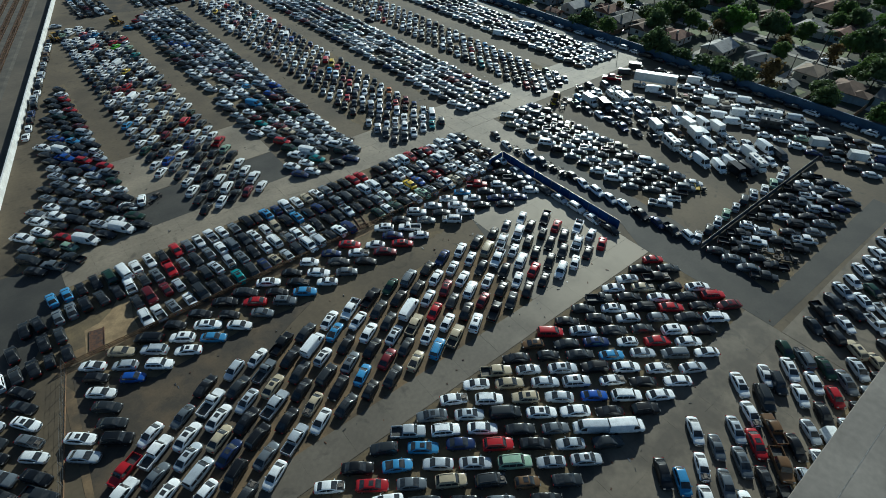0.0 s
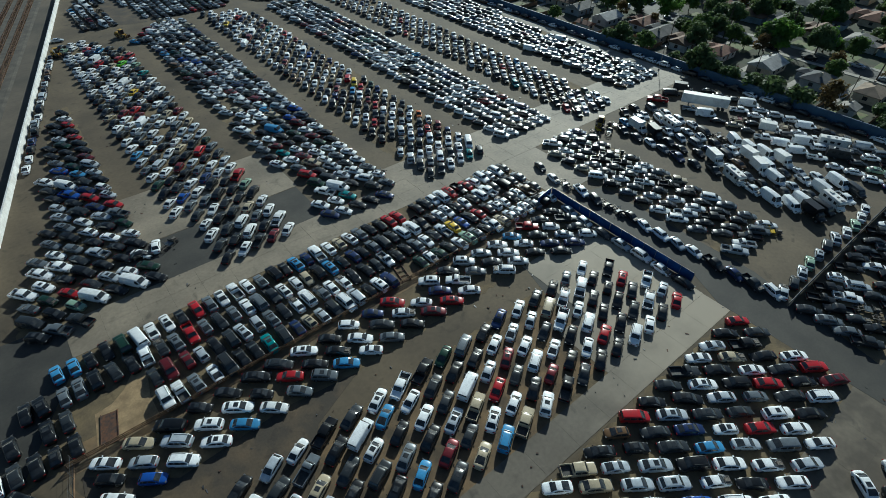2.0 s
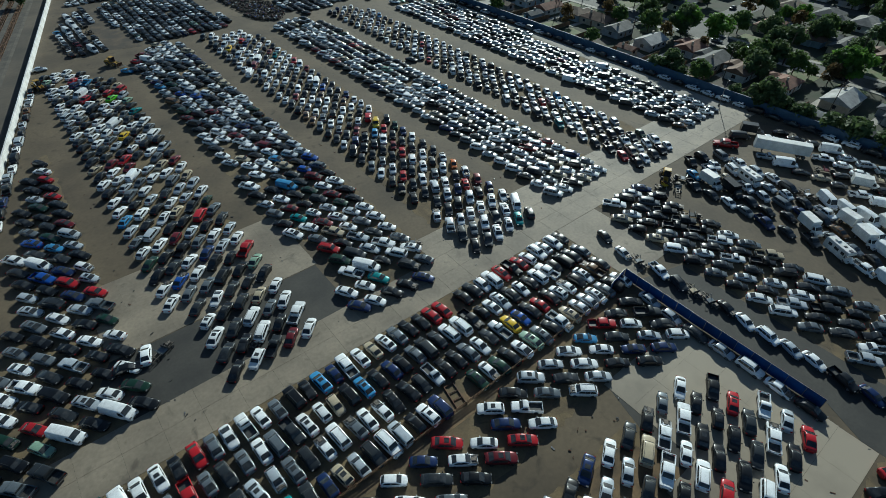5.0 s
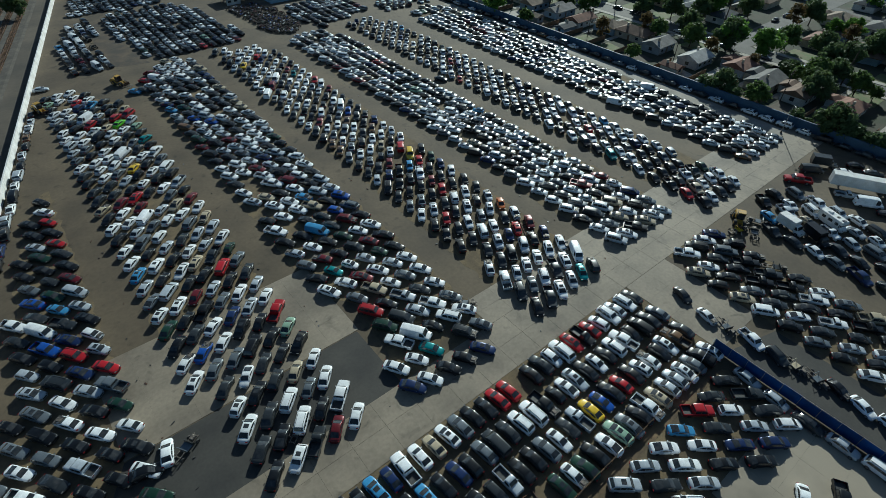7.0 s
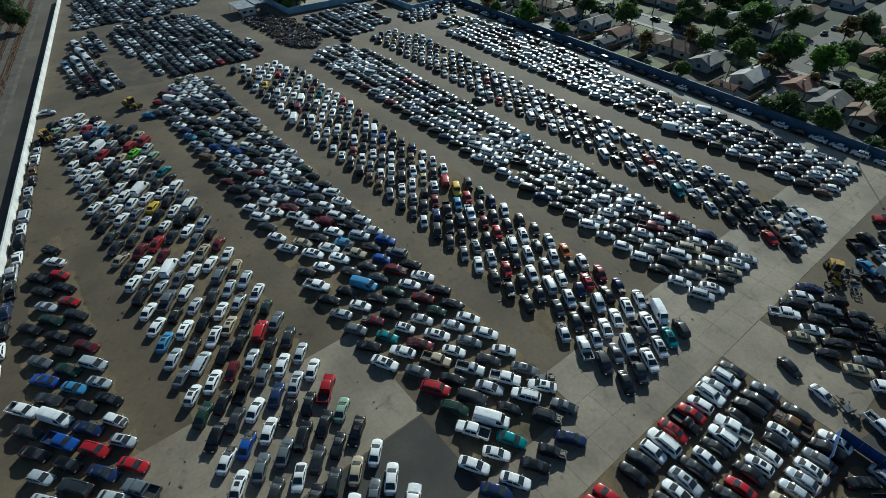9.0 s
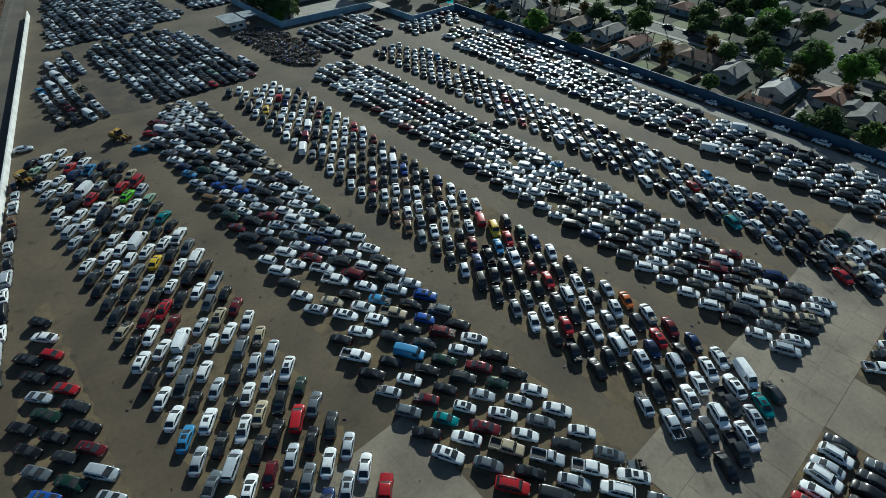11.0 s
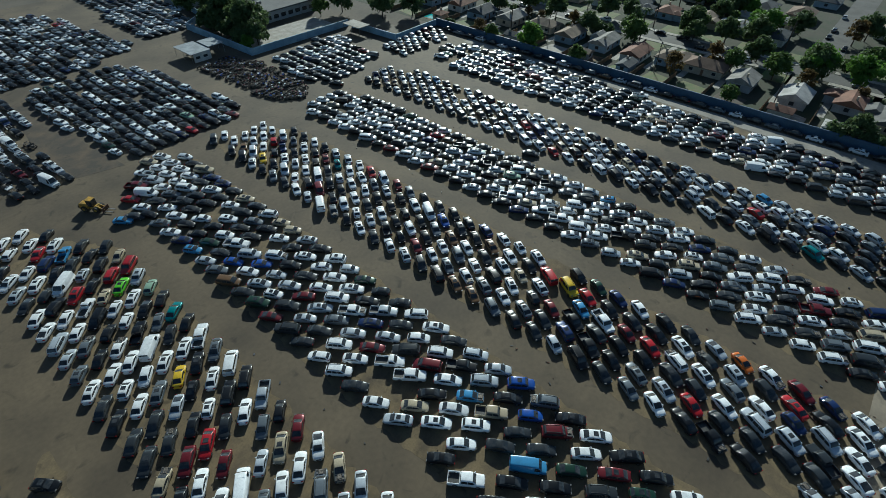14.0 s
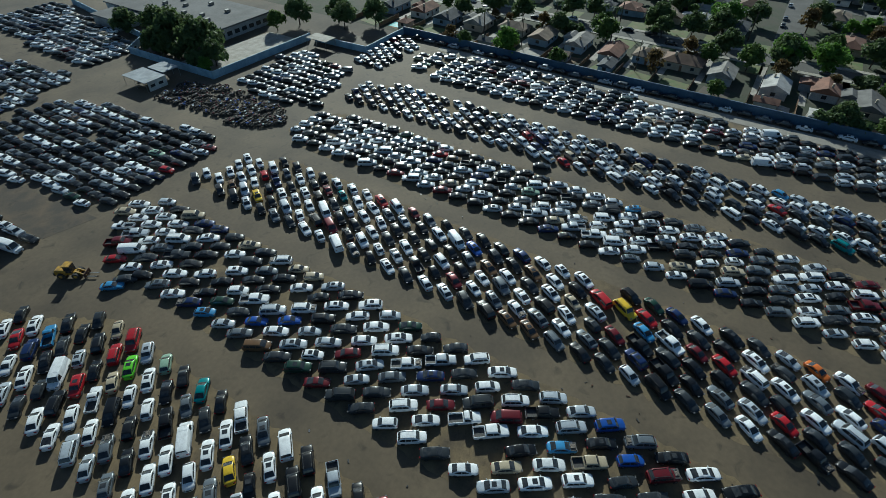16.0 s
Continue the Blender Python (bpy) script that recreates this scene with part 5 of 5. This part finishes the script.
for kind, x, y, size in (
        ("broad", 234, 160, 1.25), ("broad", 235, 147, 1.1), ("broad", 262, 186, 1.1), ("dark", 236, 180, 1.0), ("dark", 250, 133, 1.1), ("dry", 279, 156, 1.2),
        ("dark", 250, 210, 1.2), ("dark", 241, 206, 0.9), ("broad", 234, 98, 1.2), ("mid", 250, 75, 1.1), ("dry", 230, 57, 1.0), ("dark", 279, 67, 1.1),
        ("dark", 243, 86, 1.1), ("dark", 251, 53, 1.2), ("dark", 265, 120, 1.1), ("dark", 290, 100, 1.3), ("dark", 228, 120, 1.0), ("dark", 242, 127, 1.0)):
    tree(kind, x, y, size)
for kind, x, y, size in (
        ("mid", 192.5, 177, 0.8), ("dark", 192.5, 141, 0.9), ("bush", 190.5, 136, 1.2), ("bush", 190.5, 146, 1.1), ("dark", 211, 119, 1.0), ("mid", 190.5, 231, 0.8),
        ("dark", 228, 262, 1.1), ("dark", 246, 246, 1.2), ("mid", 190.5, 270, 0.7), ("dark", 191, 314, 1.2), ("dark", 179, 321, 1.3), ("dark", 173, 341, 1.3), ("dark", 186, 330, 1.1)):
    tree(kind, x, y, size)
for kind, x, y, size in (
        ("dark", 131, 376, 1.3), ("dark", 128, 362, 1.5), ("dark", 127, 346, 1.5), ("dark", 124, 335, 1.0), ("bush", 120, 340, 1.6), ("bush", 122, 352, 1.7), ("bush", 121, 360, 1.6), ("dark", 121, 366, 1.0), ("dark", 133, 355, 1.2), ("bright", 119, 334, 0.7), ("dark", 131, 345, 1.2), ("dark", 127, 392, 1.1),
        ("mid", 163, 344, 1.0), ("bush", 190.5, 94, 1.4), ("bush", 190.5, 101, 1.5), ("bush", 190, 79, 1.6), ("bush", 190, 70, 1.5), ("bush", 190.5, 86, 1.4),
        ("bright", 191, 108, 0.6), ("mid", 191, 28, 1.0), ("dark", 194, 20, 1.0), ("dark", 222, 40, 1.2)):
    tree(kind, x, y, size)
for x, y in ((232, 118), (226, 222), (232, 228), (247, 225), (222, 245), (256, 175), (196, 264), (226, 60), (248, 100), (262, 95)):
    tree("palm", x, y, rng.uniform(0.85, 1.15))
trees_rng = random.Random(21)
for k in range(300):
    x, y = trees_rng.uniform(190, 345), trees_rng.uniform(-10, 330)
    if abs(x - 238.5) < 6.5 or (abs(y - 161) < 6.5 and x > 238) or 192 < x < 220 or 256 < x < 276 or 296 < x < 310:
        continue
    tree(trees_rng.choice(("dark", "dark", "mid", "bush", "bright")), x, y, trees_rng.uniform(0.75, 1.25))
for k in range(45):   # low garden trees and bushes among the houses
    x, y = trees_rng.choice((191.5, 203.5, 220, 222, 226, 275, 292, 296)) + trees_rng.uniform(-1, 1), trees_rng.uniform(30, 300)
    if abs(y - 161) > 8 or x < 230:
        tree(trees_rng.choice(("bush", "bush", "bush", "mid", "dry")), x, y, trees_rng.uniform(0.6, 1.15))
tree("dark", 19, 377, 1.0)
tree("dark", 16, 395, 1.1)

# ---- the neighbourhood ----
setting("garden_ground", sheet([(187.6, -120), (420, -120), (420, 460), (190, 460), (188.6, 297)], -0.10, 0.01), SOIL, "dark garden soil and dry grass between the houses", "ground")
setting("road", sheet([(234, -60), (243, -60), (243, 360), (234, 360)], -0.04, 0.06), STREET, "grey residential street with kerbs", "road")
setting("road", sheet([(243.01, 156), (420, 156), (420, 166), (243.01, 166)], -0.04, 0.06), STREET, "grey side street between the houses", "road")
setting("road", sheet([(318, -60), (327, -60), (327, 155.9), (318, 155.9)], -0.04, 0.06), STREET, "grey residential street beyond the houses", "road")
for x in (231.4, 243.2):
    for y0, y1 in ((-60, 155), (167, 360)):
        setting("pavement", sheet([(x, y0), (x + 2.4, y0), (x + 2.4, y1), (x, y1)], 0.08, 0.2), PAVING, "pale concrete pavement with a raised kerb", "pavement")
for x0, x1 in ((222, 231.3), (245.7, 255)):
    for k in range(22):
        y = -20 + 15.5 * k
        if not (150 < y + 6 < 172) and rng.random() < 0.6:
            setting("lawn", sheet([(x0, y), (x1, y), (x1, y + 9), (x0, y + 9)], -0.05, 0.06), GRASS, "small green front lawn", "lawn")


def house(x, y, w, d, heading, roof, wall, hip=True, high=2.8, wing=True, plain=False):
    """A bungalow: walls, a pitched roof with eaves, windows, a door, a chimney and often a wing."""
    root = tagged(new("house"), f"single-storey {('white', 'cream', 'grey', 'pale blue')[wall]} stucco house with a {('grey', 'brown', 'pale grey', 'dark slate', 'tan', 'clay-red', 'white')[roof]} shingle roof", "house", "houses of the neighbourhood")
    root.matrix_basis = pose(x, y, -0.12, 0, 0, heading)

    def pitched(cx, cy, a, b, rise, z):
        e = 0.55
        a, b = a / 2 + e, b / 2 + e
        r = max(0.05, a - b * (1.0 if hip else 0.02))
        v = [(cx - a, cy - b, z), (cx + a, cy - b, z), (cx + a, cy + b, z), (cx - a, cy + b, z), (cx - r, cy, z + rise), (cx + r, cy, z + rise)]
        low = [(px, py, pz - 0.18) for px, py, pz in v[:4]]
        s = Shape().add(v + low, [(0, 1, 5, 4), (2, 3, 4, 5), (1, 2, 5), (3, 0, 4), (0, 6, 7, 1), (1, 7, 8, 2), (2, 8, 9, 3), (3, 9, 6, 0), (9, 8, 7, 6)])
        return s
    part("wall", Shape().box(-w / 2, -d / 2, 0, w / 2, d / 2, high - 0.1), STUCCO[wall], root)
    main = part("roof", pitched(0, 0, w, d, d * 0.24, high), SHINGLE[roof], root)
    part("chimney", Shape().box(w * 0.2, d * 0.12, high, w * 0.2 + 0.7, d * 0.12 + 0.6, high + d * 0.24 + 0.7), STUCCO[1], main)
    if wing:
        part("wall", Shape().box(-w * 0.45, -d * 0.95, 0, -w * 0.05, -d / 2 - 0.01, high - 0.2), STUCCO[wall], root)
        part("roof", pitched(-w * 0.25, -d * 0.62, w * 0.4, d * 0.66, w * 0.11, high - 0.12), SHINGLE[roof], root)
    for k, px in enumerate(() if plain else (-0.3, 0.0, 0.3)):
        for sy in (-1, 1):
            y0, y1 = sorted((sy * (d / 2 - 0.04), sy * (d / 2 + 0.04)))
            if k == 1 and sy == 1:
                part("door", Shape().box(px * w - 0.45, y0, 0.05, px * w + 0.45, y1, 2.1), DOOR, root)
            elif not (wing and sy == -1 and k == 0):
                wn_ = part("window", Shape().box(px * w - 0.75, y0, 0.95, px * w + 0.75, y1, 2.15), STUCCO[0], root)
                part("pane", Shape().box(px * w - 0.66, min(y0 * 1.004, y1 * 1.004), 1.03, px * w + 0.66, max(y0 * 1.004, y1 * 1.004), 2.07), WINDOW, wn_)
    for sx in (-1, 1):
        x0, x1 = sorted((sx * (w / 2 - 0.04), sx * (w / 2 + 0.04)))
        part("window", Shape().box(x0, -0.7, 0.95, x1, 0.7, 2.15), WINDOW, root)
    return root


def plank_fence(a, b):
    root = tagged(new("garden_fence"), "wooden plank fence between two back gardens", "fence", "garden fences")
    d = Vector((b[0] - a[0], b[1] - a[1], 0))
    root.matrix_basis = pose(a[0], a[1], -0.12, 0, 0, math.degrees(math.atan2(d.y, d.x)))
    part("panel", Shape().box(0, -0.03, 0.05, d.length, 0.03, 1.75), TIMBER, root)
    for k in range(int(d.length / 3) + 1):
        part("post", Shape().box(k * 3 - 0.06, 0.03, 0, k * 3 + 0.06, 0.15, 1.85), TIMBER, root)


hr = random.Random(5)
for y in (28, 43, 58, 73, 90, 108, 122, 134, 146, 160, 178, 191, 203, 216, 231, 245, 259, 275, 290, 304, 319):
    house(212 + hr.uniform(-3.5, 3.5), y + hr.uniform(-1, 1), hr.uniform(9.5, 13.5), hr.uniform(7, 8.6), hr.choice((0, 0, 180, 180, 90)), hr.randrange(7), hr.randrange(4), hr.random() < 0.35, 2.9, hr.random() < 0.7)
    if hr.random() < 0.75:
        house(195.5 + hr.uniform(-2.5, 2.5), y + hr.uniform(-2.5, 3), hr.uniform(4.5, 7.5), hr.uniform(3.6, 5.6), hr.choice((0, 90)), hr.randrange(7), hr.randrange(4), hr.random() < 0.3, 2.5, False, True)
    plank_fence((189.5, y + 7), (204, y + 7))
    k = hr.uniform(0, 2)
    setting("driveway", sheet([(203, y + 4.6), (231.3, y + 4.6), (231.3, y + 6.9), (203, y + 6.9)], -0.05, 0.05), PAVING, "pale concrete driveway beside a house", "driveway")
    setting("back_yard", sheet([(190, y - 5.5 + k), (199 + 2 * k, y - 5.5), (202, y + 4 - k), (191 + k, y + 4.5)], -0.06, 0.04), hr.choice((GRASS, GROUND, PAVING, DIRT)), "small back garden behind the boundary wall", "garden")
for y in (20, 36, 52, 66, 80, 95, 110, 125, 140, 180, 195, 210, 226, 241, 256, 271, 286):
    house(265 + hr.uniform(-3, 3), y + hr.uniform(-1, 1), hr.uniform(10, 14), hr.uniform(7.2, 9), hr.choice((0, 180)), hr.randrange(7), hr.randrange(4), hr.random() < 0.6, 2.9, hr.random() < 0.7, True)
    if hr.random() < 0.6:
        house(283 + hr.uniform(-1.5, 1.5), y + hr.uniform(-2, 3), hr.uniform(6, 8), hr.uniform(5, 6.5), hr.choice((0, 90)), hr.randrange(7), hr.randrange(4), False, 2.5, False, True)
for y in (40, 55, 70, 85, 100, 115, 130, 146, 180, 195, 210, 225):
    house(303 + hr.uniform(-2, 2), y, hr.uniform(12, 15), hr.uniform(9, 10.5), hr.choice((0, 180)), hr.randrange(7), hr.randrange(4), True, 2.9, hr.random() < 0.6, True)
for x in (335, 362):
    for k in range(12):
        if k != 5:
            house(x + hr.uniform(-2, 2), 88 + 14.5 * k, hr.uniform(12, 15), hr.uniform(9, 10.5), hr.choice((0, 180)), hr.randrange(7), hr.randrange(4), True, 2.9, hr.random() < 0.6, True)
for k in range(26):
    y = 10 + 12.5 * k + hr.uniform(-3, 3)
    vehicle(pick(hr, CARS), pick(hr, TINTS), hr.choice((235.2, 241.8)), y, hr.choice((90, -90)), "cars on the street", (), 0, 1, -0.04, "at the street kerb")
for k in range(7):
    vehicle(pick(hr, CARS), pick(hr, TINTS), 250 + 11 * k, hr.choice((157.2, 164.8)), hr.choice((0, 180)), "cars on the street", (), 0, 1, -0.04, "at the street kerb")
setting("pool", sheet([(193, 299), (199, 299), (199, 309), (193, 309)], -0.05, 0.06), POOL, "turquoise garden swimming pool", "pool")
for y in (125, 165, 205, 250, 60, 90):
    p = tagged(new("utility_pole"), "wooden utility pole with two cross arms", "pole", "utility poles")
    p.matrix_basis = pose(201.5, y, -0.12)
    part("mast", Shape().tube((0, 0, 0), (0, 0, 11), 0.16, 0.11, 8), BARK, p)
    for z in (9.6, 10.5):
        part("cross_arm", Shape().beam((-1.1, 0, z), (1.1, 0, z), 0.1, 0.12), BARK, p)

# ---- concrete road and aprons: each slab a piece with open joints ----
slab_rng = random.Random(11)
SLABS = {}


def slab_field(label, x0, x1, y0, y1, w, d, outline=None, joint=0.014, mat=CONCRETE):
    base = setting("concrete_road", Shape().box(x0 + 0.02, y0 + 0.02, -0.02, x1 - 0.02, y1 - 0.02, 0.012) if not outline else sheet(outline, 0.012), ASPHALT_NEW, label, "road")
    nx, ny = round((x1 - x0) / w), round((y1 - y0) / d)
    w, d = (x1 - x0) / nx, (y1 - y0) / ny
    key = (round(w, 3), round(d, 3), mat.name)
    if key not in SLABS:
        SLABS[key] = Shape().box(joint, joint, -0.02, w - joint, d - joint, 0.045, 0, joint / 2).mesh("slab", [mat])
    for i in range(nx):
        for j in range(ny):
            if outline and not inside(x0 + (i + 0.5) * w, y0 + (j + 0.5) * d, outline):
                continue
            s = part("slab", SLABS[key], None, base)
            s.location = (x0 + i * w, y0 + j * d, slab_rng.uniform(0, 0.006))


slab_field("pale concrete road of large slabs with dark joints", -13.9, 188, 104.6, 114.6, 6.1, 5.0)
slab_field("pale concrete apron beside the road", 62, 155, 114.62, 122.0, 6.2, 3.69, None, 0.008)
slab_field("pale concrete apron in the aisle", 1, 42, 129.2, 150.6, 5.9, 5.35, [(1, 129.2), (42, 129.2), (42, 150.6), (1, 150.6)], 0.005)
# these two fields carry the glare painted into WORN
slab_field("worn concrete yard between two parking blocks, glare painted eastward", -1, 88.5, 37.4, 43.2, 7.5, 5.8, None, 0.006, WORN)
slab_field("worn concrete at the yard corner, sun glare in its colour", 58, 88.6, 43.22, 71.6, 7.6, 5.7, [(58, 43.22), (88.6, 43.22), (88.6, 71.6), (66, 71.6)], 0.006, WORN)
slab_field("dull stained concrete lane between two parking blocks", 6, 88.5, -5.8, 15.4, 8.25, 7.07, None, 0.005, WORN_DULL)
slab_field("dull stained concrete yard beside the dark lane", 88.6, 150, -5.8, 8.4, 8.77, 7.1, None, 0.005, WORN_DULL)
slab_field("pale concrete at the crossing of the lanes", 90.6, 104.2, 84.2, 104.55, 6.8, 5.1, None, 0.006)
